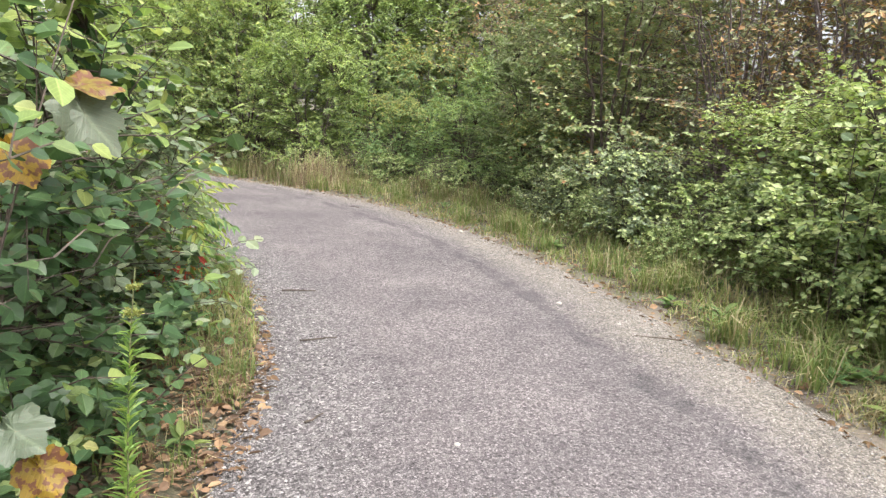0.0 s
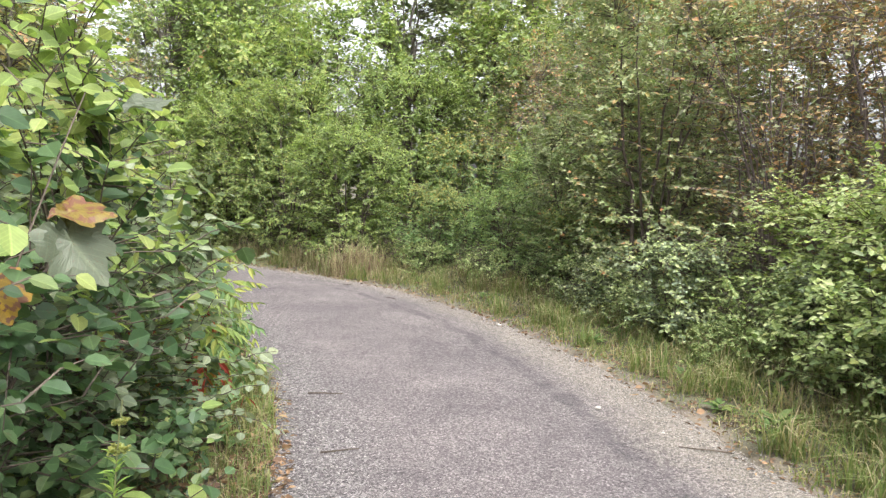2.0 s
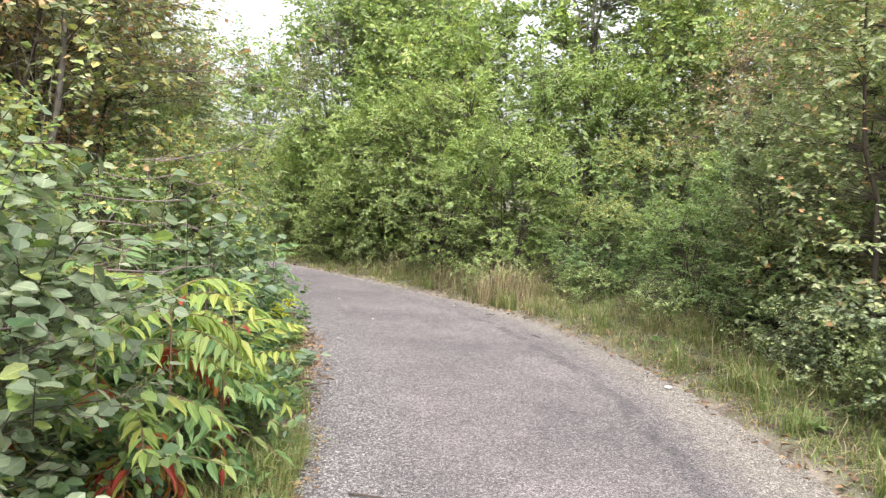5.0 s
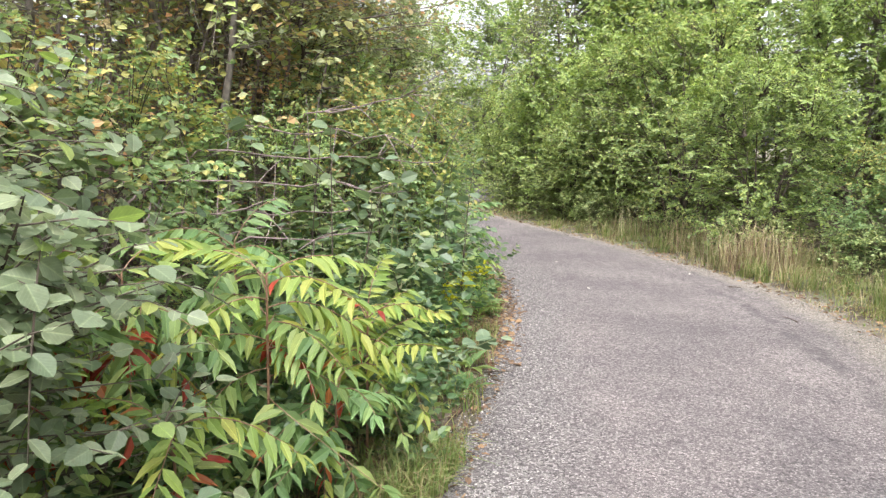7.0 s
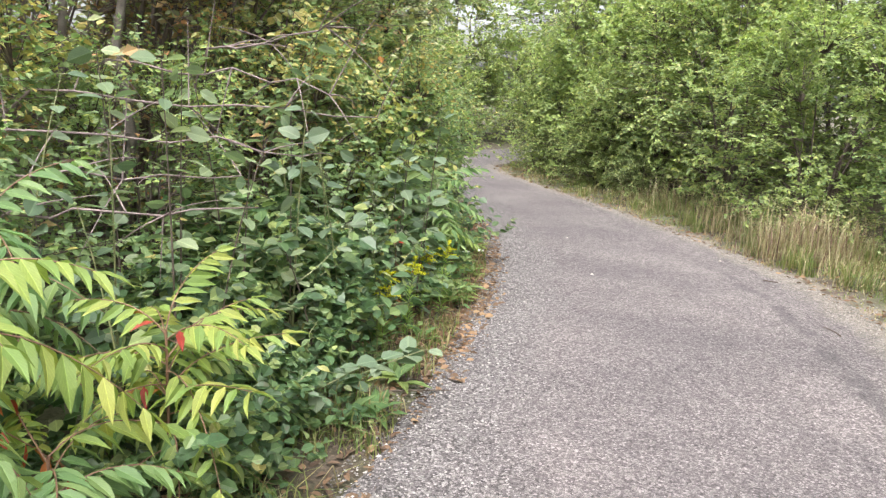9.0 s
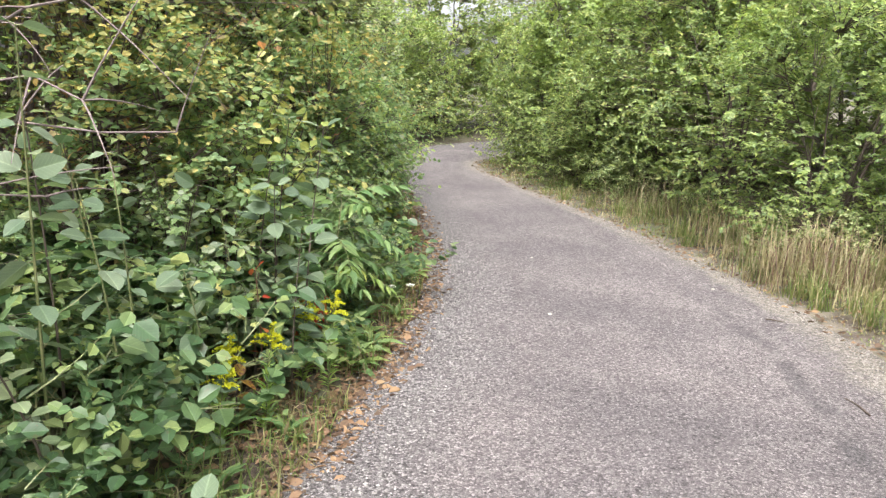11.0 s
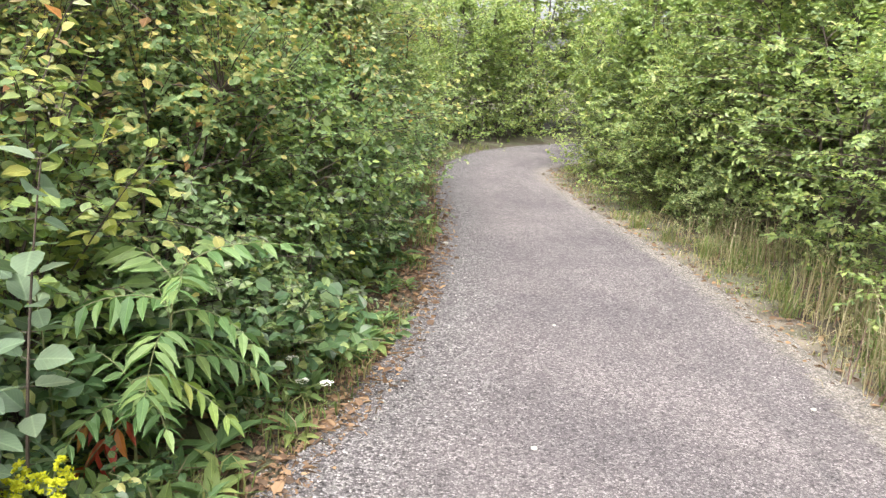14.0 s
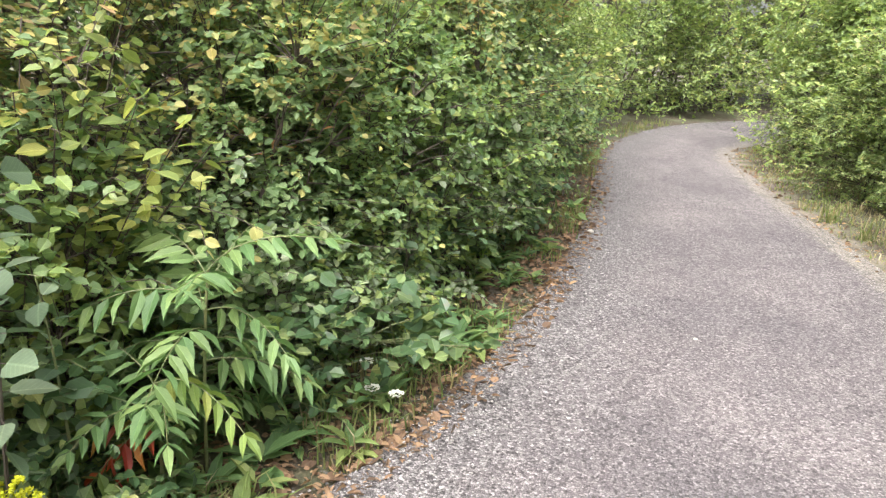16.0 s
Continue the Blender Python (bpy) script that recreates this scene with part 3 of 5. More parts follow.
def shrub(name, meshes, label, category, x, y, scale=1.0, turn=0.0, group="", tall=1.0, crown="foliage", trunk="stem", z=None):
    """One shrub or tree: an empty at its foot with its wood and its foliage."""
    top = new(name)
    top.empty_display_size = 0.2
    zz = gz(x, y) if z is None else z
    top.matrix_basis = Matrix.Translation((x, y, zz)) @ Matrix.Rotation(turn, 4, "Z") @ Matrix.Diagonal((scale, scale, scale * tall, 1))
    tagged(top, label, category, group)
    for me in meshes[0]:
        part_of(trunk, me, top)
    tagged(part_of("branchwork", meshes[1], top), kind="stuff")
    part_of(crown, meshes[2], top)
    return top


# ---- ground and path ----
def build_ground():
    def axis(lo, hi, step, far):
        mid = np.arange(lo, hi + step / 2, step)
        out = np.array([0.6, 1.5, 3, 6, 12, 25, 50, 110, 250, 600, far])
        return np.concatenate([(lo - out)[::-1], mid, hi + out])
    xs, ys = axis(-18, 8, 0.25, 1500), axis(-9, 30, 0.25, 1500)
    X, Y = np.meshgrid(xs, ys, indexing="ij")
    Z = ground_z(X, Y)
    dl, dr = side_distance(X, Y)
    fine = (np.abs(X + 5) < 14) & (np.abs(Y - 11) < 21)
    Z = Z + np.where(fine & (np.maximum(dl, dr) > 0), 0.012 * wave(X, Y, 6.0, 2.0), 0)
    V = np.stack([X, Y, Z], 2).reshape(-1, 3)
    nx, ny = X.shape
    i, j = np.meshgrid(np.arange(nx - 1), np.arange(ny - 1), indexing="ij")
    a = (i * ny + j).ravel()
    F = np.stack([a, a + ny, a + ny + 1, a + 1], 1)
    me = mesh_of("ground", V, [F], [GROUND_M], smooth=True)
    att = me.attributes.new("sand", "FLOAT", "POINT")
    sand = np.clip(1 - np.abs(dr - 0.0) / 0.2, 0, 1) * (dr > dl)
    att.data.foreach_set("value", sand.ravel().astype(np.float32))
    tagged(new("ground", me), "brown woodland soil with litter and thin grass beside the path", "ground", kind="structure")


def build_path():
    ss = np.linspace(0, LAST, 700)
    E = station(ss)
    us = np.concatenate([[-0.03, -0.012], np.linspace(0, 1, 25), [1.012, 1.03]])
    L, R = E[:, None, :2], E[:, None, 2:]
    wid = np.linalg.norm(R - L, axis=2)
    along = np.concatenate([[0], np.cumsum(np.linalg.norm(np.diff((E[:, :2] + E[:, 2:]) / 2, axis=0), axis=1))])
    wob = 0.03 * wave(along * 2.1, along * 0.7, 1.7)[:, None] + 0.02 * wave(along * 5.1, along * 3, 1.9)[:, None]
    U = us[None] + np.where(np.abs(us[None] - 0.5) > 0.44, wob / wid, 0)
    XY = L + (R - L) * U[..., None]
    crown = 0.012 * (1 - (2 * us[None] - 1) ** 2)
    rut = -0.006 * np.exp(-((us[None] - 0.72) / 0.08) ** 2)
    Z = crown + rut + 0.004 * wave(XY[..., 0], XY[..., 1], 2.0) + np.where(np.abs(us[None] - 0.5) > 0.505, -0.03, 0) + 0.012
    V = np.concatenate([XY, Z[..., None]], 2).reshape(-1, 3)
    n, k = U.shape
    i, j = np.meshgrid(np.arange(n - 1), np.arange(k - 1), indexing="ij")
    a = (i * k + j).ravel()
    F = np.stack([a, a + 1, a + k + 1, a + k], 1)
    me = mesh_of("path", V, [F], [PATH_M], smooth=True)
    fr = ((1 - U) * wid).ravel()
    fl = (U * wid).ravel()
    uvl = me.uv_layers.new(name="metres")
    vi = np.empty(len(me.loops), np.int32)
    me.loops.foreach_get("vertex_index", vi)
    al = np.repeat(along, k)
    uvl.data.foreach_set("uv", np.stack([fr[vi], al[vi]], 1).astype(np.float32).ravel())
    at = me.attributes.new("from_left", "FLOAT", "POINT")
    at.data.foreach_set("value", fl.astype(np.float32))
    tagged(new("path", me), "curving light grey chip-seal path with a sandy edge", "path", kind="structure")


build_ground()
build_path()

# ---- kinds of shrub and tree, each grown once ----
HONEY = [shrub_meshes("honeysuckle", 11 + k, 3.0, 1.35, 9, 480, 16, 0.06, LEAF["yellowgreen"], BARK["brown"], outline=KITE_LEAF, width=0.68, low=0.06, shell=0.42, second=LEAF["green"], second_share=0.68, top_second=-0.3, twig_len=0.34, lump=0.45, thin=False) for k in range(2)]
HONEY_FAR = [shrub_meshes("far_honeysuckle", 15 + k, 3.0, 1.35, 7, 300, 9, 0.088, LEAF["yellowgreen"], BARK["brown"], outline=KITE_LEAF, width=0.68, low=0.06, shell=0.42, second=LEAF["green"], second_share=0.55, top_second=-0.3, twig_len=0.36, lump=0.5, thin=False) for k in range(2)]
BRAMBLE = [shrub_meshes("bramble", 55 + k, 0.95, 0.7, 10, 80, 8, 0.056, LEAF["pale"], BARK["brown"], outline=KITE_LEAF, width=0.76, low=0.03, shell=0.5, second=LEAF["green"], second_share=0.6, twig_len=0.26, stem_r=0.005, twig_r=0.002, big=False, thin=False, lump=0.4) for k in range(2)]
GREEN = [shrub_meshes("buckthorn", 21 + k, 2.6, 1.15, 10, 360, 11, 0.058, LEAF["hedge"], BARK["brown"], outline=SIMPLE_LEAF if k == 0 else KITE_LEAF, width=0.74, low=0.04, shell=0.5, second=LEAF["turning"] if k == 0 else LEAF["yellowgreen"], second_share=0.06 if k == 0 else 0.25, top_second=0.5 if k == 0 else 0.1, twig_len=0.34, lump=0.4, thin=False) for k in range(2)]
OLIVE = [shrub_meshes("autumn_olive", 31 + k, 5.2, 1.6, 7, 540, 13, 0.078, LEAF["olive"], BARK["brown"], outline=KITE_LEAF, width=0.66, low=0.1, stem_r=0.035, shell=0.5, twig_len=0.42, lump=0.45, thin=False, second=LEAF["green"], second_share=0.35) for k in range(2)]
BROWN = [shrub_meshes("thicket", 41 + k, 4.2, 1.5, 18, 260, 8, 0.066, LEAF["brown"], BARK["purple"], outline=KITE_LEAF, width=0.7, low=0.4, stem_r=0.02, shell=0.85, second=LEAF["olive"], second_share=0.4, twig_len=0.55, lump=0.4, thin=k == 0) for k in range(2)]
TURNING = [shrub_meshes("turning_tree", 46 + k, 5.2, 1.5, 6, 230, 8, 0.072, LEAF["turning"], BARK["brown"], outline=SIMPLE_LEAF, width=0.8, low=1.9, stem_r=0.03, shell=0.6, second=LEAF["olive"], second_share=0.6, twig_len=0.5, lump=0.4, thin=k == 0) for k in range(1)]
DOGWOOD = [shrub_meshes("dogwood", 51 + k, 1.9, 0.95, 12, 230, 12, 0.055, LEAF["pale"], BARK["brown"], width=0.66, low=0.1, second=LEAF["yellowgreen"], second_share=0.5, lump=0.45, twig_len=0.32, stem_r=0.01, shell=0.5) for k in range(2)]
# k 1: grey leaves, the sky's sheen on the foliage put into the colour
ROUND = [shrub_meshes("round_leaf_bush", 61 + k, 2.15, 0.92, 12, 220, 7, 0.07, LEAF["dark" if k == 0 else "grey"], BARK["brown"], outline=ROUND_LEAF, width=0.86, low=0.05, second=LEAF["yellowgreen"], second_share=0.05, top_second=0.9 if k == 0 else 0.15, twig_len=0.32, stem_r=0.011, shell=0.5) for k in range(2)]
BLUE = [shrub_meshes("blue_green_bush", 67, 1.6, 0.85, 11, 190, 9, 0.062, LEAF["grey"], BARK["brown"], outline=SIMPLE_LEAF, width=0.85, low=0.12, second=LEAF["pale"], second_share=0.3, twig_len=0.3, stem_r=0.012, shell=0.55, lump=0.45)]
SAPLING = [shrub_meshes("sapling", 64 + k, 1.15, 0.42, 5, 70, 8, 0.055, LEAF["hedge"], BARK["brown"], outline=SIMPLE_LEAF, width=0.74, low=0.04, second=LEAF["yellowgreen" if k else "grey"], second_share=0.45, twig_len=0.22, stem_r=0.007, twig_r=0.0025, shell=0.6, lump=0.5) for k in range(2)]
HERB = [shrub_meshes("low_herb", 71 + k, 0.62, 0.42, 7, 30, 6, 0.07, LEAF["dark"], BARK["green"], width=0.7, low=0.03, second=LEAF["green"], second_share=0.25, twig_len=0.2, stem_r=0.004, twig_r=0.002, big=False, thin=False) for k in range(3)]
LIME = [shrub_meshes("lime_shrub", 81, 2.3, 0.8, 8, 50, 7, 0.064, LEAF["yellow"], BARK["brown"], outline=ROUND_LEAF, width=0.74, low=0.95, second=LEAF["green"], second_share=0.6, twig_len=0.35, stem_r=0.012)]
FARTREE = [shrub_meshes("tree", 91 + k, 8.5, 2.6, 6, 400, 10, 0.17, LEAF[c], BARK["grey"], outline=KITE_LEAF, width=0.75, low=0.3, stem_r=0.08, shell=0.4, twig_len=0.7, lump=0.5, twig_r=0.007, shoots=2, thin=False, second=LEAF[c2], second_share=0.3)
           for k, (c, c2) in enumerate((("olive", "green"), ("green", "yellowgreen"), ("olive", "brown")))]
SLENDER = shrub_meshes("slender_tree", 97, 6.2, 1.0, 2, 130, 8, 0.085, LEAF["olive"], BARK["grey"], outline=KITE_LEAF, width=0.7, low=2.4, stem_r=0.06, shell=0.6, twig_len=0.5, lump=0.4, second=LEAF["yellowgreen"], second_share=0.4)
LEAF_MESH = {}


def single_leaf(outline, width, leaf, key):
    """One leaf of length 1 along +Y, lying face up; shared by all leaves of its kind."""
    if key not in LEAF_MESH:
        V, F = leaves(np.zeros((1, 3)), np.array([[0, 1.0, 0]]), np.array([[0, 0, 1.0]]), 1.0, width, outline)
        LEAF_MESH[key] = mesh_of(key, V, F, [leaf], blade=blade_of(outline, 1))
    return LEAF_MESH[key]


def set_leaf(name, me, parent, p, d, n, length):
    """Hang a leaf at p, pointing along d with its upper side towards n."""
    y = Vector(d).normalized()
    x = y.cross(Vector(n)).normalized()
    zz = x.cross(y)
    m = Matrix((x, y, zz)).transposed().to_4x4()
    ob = part_of(name, me, parent)
    ob.matrix_basis = Matrix.Translation(Vector(p)) @ m @ Matrix.Scale(length, 4)
    return ob


def leafy_shoot(x, y, height, seed, leaf="one_pale", leaf_len=0.09, bark="green", pairs=11, lean=0.12, label="upright shoot with pale round leaves", reach=None):
    """One tall shoot with pairs of round leaves up its length."""
    rng = np.random.default_rng(seed)
    top = new("leafy_shoot")
    top.matrix_basis = Matrix.Translation((x, y, gz(x, y)))
    tagged(top, label, "shoot", "leafy shoots")
    tip = np.array([rng.normal(0, lean), rng.normal(0, lean), height]) if reach is None else np.array([reach[0], reach[1], height])
    line = curve(np.array([0, 0, -0.04]), np.array([0, 0, height * 0.5]) + 0.4 * np.array([tip[0], tip[1], 0]) * (reach is not None), tip, 12)
    lines = [(line, 0.007, 0.002)]
    hang = []
    for k in range(pairs):
        t = 0.15 + 0.85 * k / (pairs - 1)
        i = min(int(t * 11), 10)
        p = line[i] + (line[i + 1] - line[i]) * (t * 11 - i)
        az = k * 1.4 + rng.normal(0, 0.4)
        for sgn in (0, np.pi):
            d = np.array([np.cos(az + sgn), np.sin(az + sgn), rng.uniform(-0.4, 0.5)])
            q = p + unit(d) * 0.02
            lines.append((np.stack([p, (p + q) / 2, q]), 0.0016, 0.0012))
            hang.append((q, d + rng.normal(0, 0.2, 3), np.array([0, 0, 1.0]) + rng.normal(0, 0.45, 3), leaf_len * rng.uniform(0.6, 1.15)))
    V, F = tubes(lines, 4)
    part_of("stem", mesh_of("shoot_stem", V, F, [BARK[bark]]), top)
    me = single_leaf(ROUND_LEAF, 0.74, LEAF[leaf], "round_leaf_" + leaf)
    for q, d, n, L in hang:
        set_leaf("leaf", me, top, q, d, n, L)
    return top


def add_frond(top, m, kind, rng, pairs, length, leaflet, sag, width=0.29, stalk="red"):
    """A feather-shaped sumac leaf: reddish rachis and paired leaflets."""
    line = curve(np.array([0, 0, 0.0]), np.array([0, length * 0.5, length * 0.14]), np.array([rng.normal(0, 0.09), length * rng.uniform(0.85, 1.05), -length * sag * rng.uniform(0.4, 0.85)]), 10)
    V, F = tubes([(line, 0.0028, 0.0012)], 4)
    fr = part_of("frond", mesh_of("rachis", V, F, [BARK[stalk]]), top)
    fr.matrix_basis = m
    me = single_leaf(LANCE_LEAF, width, LEAF["one_" + kind], "leaflet_" + kind)
    other = single_leaf(LANCE_LEAF, 0.29, LEAF["one_yellow"], "leaflet_yellow")
    scarlet = single_leaf(LANCE_LEAF, 0.29, LEAF["one_red"], "leaflet_red")
    for k in range(pairs):
        t = 0.18 + 0.8 * k / (pairs - 1)
        i = min(int(t * 9), 8)
        p = line[i] + (line[i + 1] - line[i]) * (t * 9 - i)
        tan = unit(line[i + 1] - line[i])
        for sgn in (-1, 1):
            d = np.array([sgn * 1.0, 0, 0]) + tan * rng.uniform(0.3, 0.6) + np.array([0, 0, -sag * rng.uniform(0.4, 1.5)])
            n = np.array([0, 0, 1.0]) + tan * 0.2 + rng.normal(0, 0.3, 3)
            d = d + rng.normal(0, 0.14, 3)
            L = leaflet * (0.72 + 0.5 * np.sin(np.pi * (0.12 + 0.8 * t))) * rng.uniform(0.88, 1.12)
            set_leaf("leaflet", other if (kind == "red" and rng.uniform() < 0.2) else scarlet if (k < 3 and rng.uniform() < (0.0 if kind == "fresh" else 0.08)) else me, fr, p, d, n, L)
    set_leaf("leaflet", me, fr, line[-1], line[-1] - line[-2], (0, 0, 1.0), leaflet)


def sumac(x, y, height, fronds, seed, label, reds=2, yellows=5, size=1.0, lean=(0, 0), flat=0.0, pairs=(9, 13), leaflet=0.09, plain="green", width=0.29, stalk="red", droop=0.0):
    """A sumac stem with fronds spreading from its upper half; red ones hang low."""
    rng = np.random.default_rng(seed)
    top = new("sumac")
    top.matrix_basis = Matrix.Translation((x, y, gz(x, y)))
    tagged(top, label, "sumac", "sumac beside the path")
    tip = np.array([lean[0], lean[1], height])
    line = curve(np.array([0, 0, -0.05]), np.array([0, 0, height * 0.6]), tip, 10)
    V, F = tubes([(line, 0.007, 0.004)], 6)
    part_of("stem", mesh_of("sumac_stem", V, F, [BARK[stalk]]), top)
    for k in range(fronds):
        f = k / fronds
        t = 1 - 0.66 * f ** 1.1
        kind = "yellow" if k < yellows else "red" if (fronds - 1 - k) % 2 == 0 and fronds - 1 - k < 2 * reds else plain
        i = min(int(t * 9), 8)
        p = line[i] + (line[i + 1] - line[i]) * (t * 9 - i)
        if kind == "red":
            p = line[6]
        az = k * 2.4 + rng.normal(0, 0.45)
        el = (14 if kind == "red" else 0) + 38 - flat - 48 * f + rng.normal(0, 13)
        m = Matrix.Translation(p) @ Matrix.Rotation(az, 4, "Z") @ Matrix.Rotation(radians(el), 4, "X")
        s = size * rng.uniform(0.85, 1.15)
        add_frond(top, m, kind, rng, int(rng.integers(*pairs)), 0.42 * s * (0.7 if kind == "red" else 1), leaflet * s, rng.uniform(0.9, 1.4) if kind == "red" else droop + rng.uniform(0.12, 0.55), width, stalk)
    return top


GRAPE_SHAPE = [(0.0, 0.0), (0.16, -0.1), (0.36, -0.07), (0.5, 0.08), (0.57, 0.28), (0.47, 0.39), (0.57, 0.56), (0.5, 0.73), (0.32, 0.71), (0.2, 0.86), (0.0, 1.05)]


def grape_leaf(name, leaf, seed):
    """A broad lobed vine leaf: toothed rim, rings towards the leaf stalk, cupped between the veins."""
    rng = np.random.default_rng(seed)
    rim = []
    full = [(-a, b) for a, b in GRAPE_SHAPE] + [(a, b) for a, b in GRAPE_SHAPE[-2:0:-1]]
    for k, (a, b) in enumerate(full):
        c, d = full[(k + 1) % len(full)]
        for f in (0.0, 0.33, 0.66):
            tooth = 1.0 + (0.06 if f == 0.33 else 0.0) + rng.normal(0, 0.012)
            rim.append(((a + (c - a) * f) * tooth, 0.3 + (b + (d - b) * f - 0.3) * tooth))
    rim = np.array(rim)
    n = len(rim)
    V, F4, F3 = [(0, 0.3, 0.02)], [], []
    for r in (0.35, 0.7, 1.0):
        for k, (x, y) in enumerate(rim):
            px, py = x * r, 0.3 + (y - 0.3) * r
            ang = math.atan2(px, py - 0.02)
            V.append((px, py, 0.075 * r * math.cos(5 * ang) + 0.12 * px * px - 0.18 * max(0.0, py - 0.45) ** 1.5 + 0.02 * math.sin(11 * px + 7 * py + seed)))
    for k in range(n):
        j = (k + 1) % n
        F3.append((0, 1 + k, 1 + j))
        for ring in (0, 1):
            o, q = 1 + ring * n, 1 + (ring + 1) * n
            F4.append((o + k, q + k, q + j, o + j))
    return mesh_of(name, np.array(V, float), [np.array(F3), np.array(F4)], [leaf], blade=[(1 + v[0], v[1], 0) for v in V])


def grape_vine():
    """A vine climbing through the bush, with a few very large leaves."""
    top = new("grape_vine")
    top.matrix_basis = Matrix.Translation((-1.3, 1.75, gz(-1.3, 1.75)))
    tagged(top, "wild grape vine with large grey-green and yellow-brown leaves", "vine")
    line = curve(np.array([0, 0, -0.03]), np.array([0.15, 0.1, 0.9]), np.array([0.2, 0.65, 1.75]), 16)
    V, F = tubes([(line, 0.006, 0.002)], 5)
    part_of("stem", mesh_of("vine_stem", V, F, [BARK["brown"]]), top)
    green, gold = grape_leaf("vine_leaf_green", LEAF["grape_grey"], 1), grape_leaf("vine_leaf_gold", LEAF["grape_gold"], 2)
    for me, p, d, n, L in [(green, (0.26, 0.4, 1.38), (0.55, 0.1, -0.7), (0.75, -0.5, 0.6), 0.19), (gold, (0.24, 0.44, 1.42), (0.95, 0.3, -0.1), (0.1, -0.35, 1), 0.14),
                           (gold, (0.17, 0.24, 1.27), (0.45, -0.1, -0.6), (0.5, -0.5, 0.8), 0.14), (green, (0.34, -0.12, 0.68), (0.6, -0.2, -0.25), (0.2, -0.7, 1), 0.12),
                           (gold, (0.38, -0.08, 0.58), (0.4, -0.1, -0.6), (0.3, -0.8, 0.5), 0.11), (green, (0.3, 0.7, 1.72), (0.5, 0.2, 0.1), (0, -0.4, 1), 0.13)]:
        set_leaf("leaf", me, top, p, d, n, L)


def goldenrod(x, y, height, seed, plume=0.16, bloom=True, lean=(0.05, 0.0)):
    """Goldenrod: leafy stem and an arching plume of small yellow heads."""
    rng = np.random.default_rng(seed)
    top = new("goldenrod")
    top.matrix_basis = Matrix.Translation((x, y, gz(x, y)))
    tagged(top, "goldenrod with a yellow plume beside the path" if bloom else "tall narrow goldenrod with a barely opened plume", "goldenrod", "goldenrod beside the path")
    line = curve(np.array([0, 0, -0.03]), np.array([0, 0, height * 0.5]), np.array([lean[0], lean[1], height]), 12)
    V, F = tubes([(line, 0.004, 0.002)], 5)
    part_of("stem", mesh_of("goldenrod_stem", V, F, [BARK["green"]]), top)
    n = int(height * 190)
    t = rng.uniform(0.06, 0.82, n) * 11
    i = t.astype(int)
    P = line[i] + (line[np.minimum(i + 1, 11)] - line[i]) * (t - i)[:, None]
    az = rng.uniform(0, 2 * np.pi, n)
    D = np.stack([np.cos(az), np.sin(az), rng.uniform(0.3, 1.2, n)], 1)
    LV, LF = leaves(P, D, np.tile([0, 0, 1.0], (n, 1)) + rng.normal(0, 0.2, (n, 3)), 0.08 * rng.uniform(0.6, 1.15, n) * (1.2 - 0.06 * t), 0.16, LANCE_LEAF)
    part_of("leaves", mesh_of("goldenrod_leaves", LV, LF, [LEAF["frond"]]), top)
    sprays, heads = [], []
    for k in range(11 if bloom else 7):
        f = k / 10
        j = 9.0 + 2 * f
        q = line[min(int(j), 11)]
        a = k * 2.1 + rng.normal(0, 0.3)
        r = plume * (0.9 - 0.55 * f) * (1 if bloom else 0.55)
        e = q + np.array([np.cos(a) * r, np.sin(a) * r, plume * 0.25])
        s = curve(q, (q + e) / 2 + np.array([0, 0, plume * 0.35]), e, 7)
        sprays.append((s, 0.0012, 0.0008))
        for b in np.linspace(1, 6, 24):
            c = s[int(b)] + (s[min(int(b) + 1, 6)] - s[int(b)]) * (b % 1)
            heads.append(c + rng.normal(0, 0.004, 3) + np.array([0, 0, 0.004]))
    heads = np.array(heads)
    V, F = tubes(sprays, 3)
    m = len(heads)
    H = []
    for k in range(2):
        az = rng.uniform(0, 2 * np.pi, m)
        H.append(leaves(heads, np.stack([np.cos(az), np.sin(az), rng.uniform(0.2, 1, m)], 1), rng.normal(0, 1, (m, 3)) + np.array([0, 0, 1.0]), 0.0105, 0.8, SIMPLE_LEAF))
    VV, FF, base = [V], list(F), len(V)
    idx = [np.zeros(len(F[0]))]
    for hv, hf in H:
        VV.append(hv)
        for f in hf:
            FF.append(f + base)
            idx.append(np.ones(len(f)))
        base += len(hv)
    tagged(part_of("plume", mesh_of("goldenrod_plume", np.concatenate(VV), FF, [BARK["green"], GOLD if bloom else LEAF["yellow"]], np.concatenate(idx)), top, "yellow flower plume"), kind="stuff")
    return top


# ---- left side, from the start of the walk onwards ----
N_BUSH = "round-leaved green bush overhanging the gravel edge"
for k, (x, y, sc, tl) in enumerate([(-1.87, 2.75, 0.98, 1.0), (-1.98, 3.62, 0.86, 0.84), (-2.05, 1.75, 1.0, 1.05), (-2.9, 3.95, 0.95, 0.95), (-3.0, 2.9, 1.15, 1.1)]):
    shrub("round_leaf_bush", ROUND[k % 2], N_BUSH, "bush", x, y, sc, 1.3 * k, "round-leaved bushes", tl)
SUM_Y = "staghorn sumac with yellow-green fronds and scarlet lower leaves"
sumac(-1.86, 4.95, 0.96, 19, 5, SUM_Y, 2, 6, 0.9, flat=6, pairs=(7, 11), droop=0.35, leaflet=0.112, width=0.31)
sumac(-1.97, 5.58, 0.72, 20, 6, "staghorn sumac turning yellow beside the gravel", 1, 14, 0.8, flat=2, pairs=(7, 11), droop=0.4, leaflet=0.105, width=0.33)
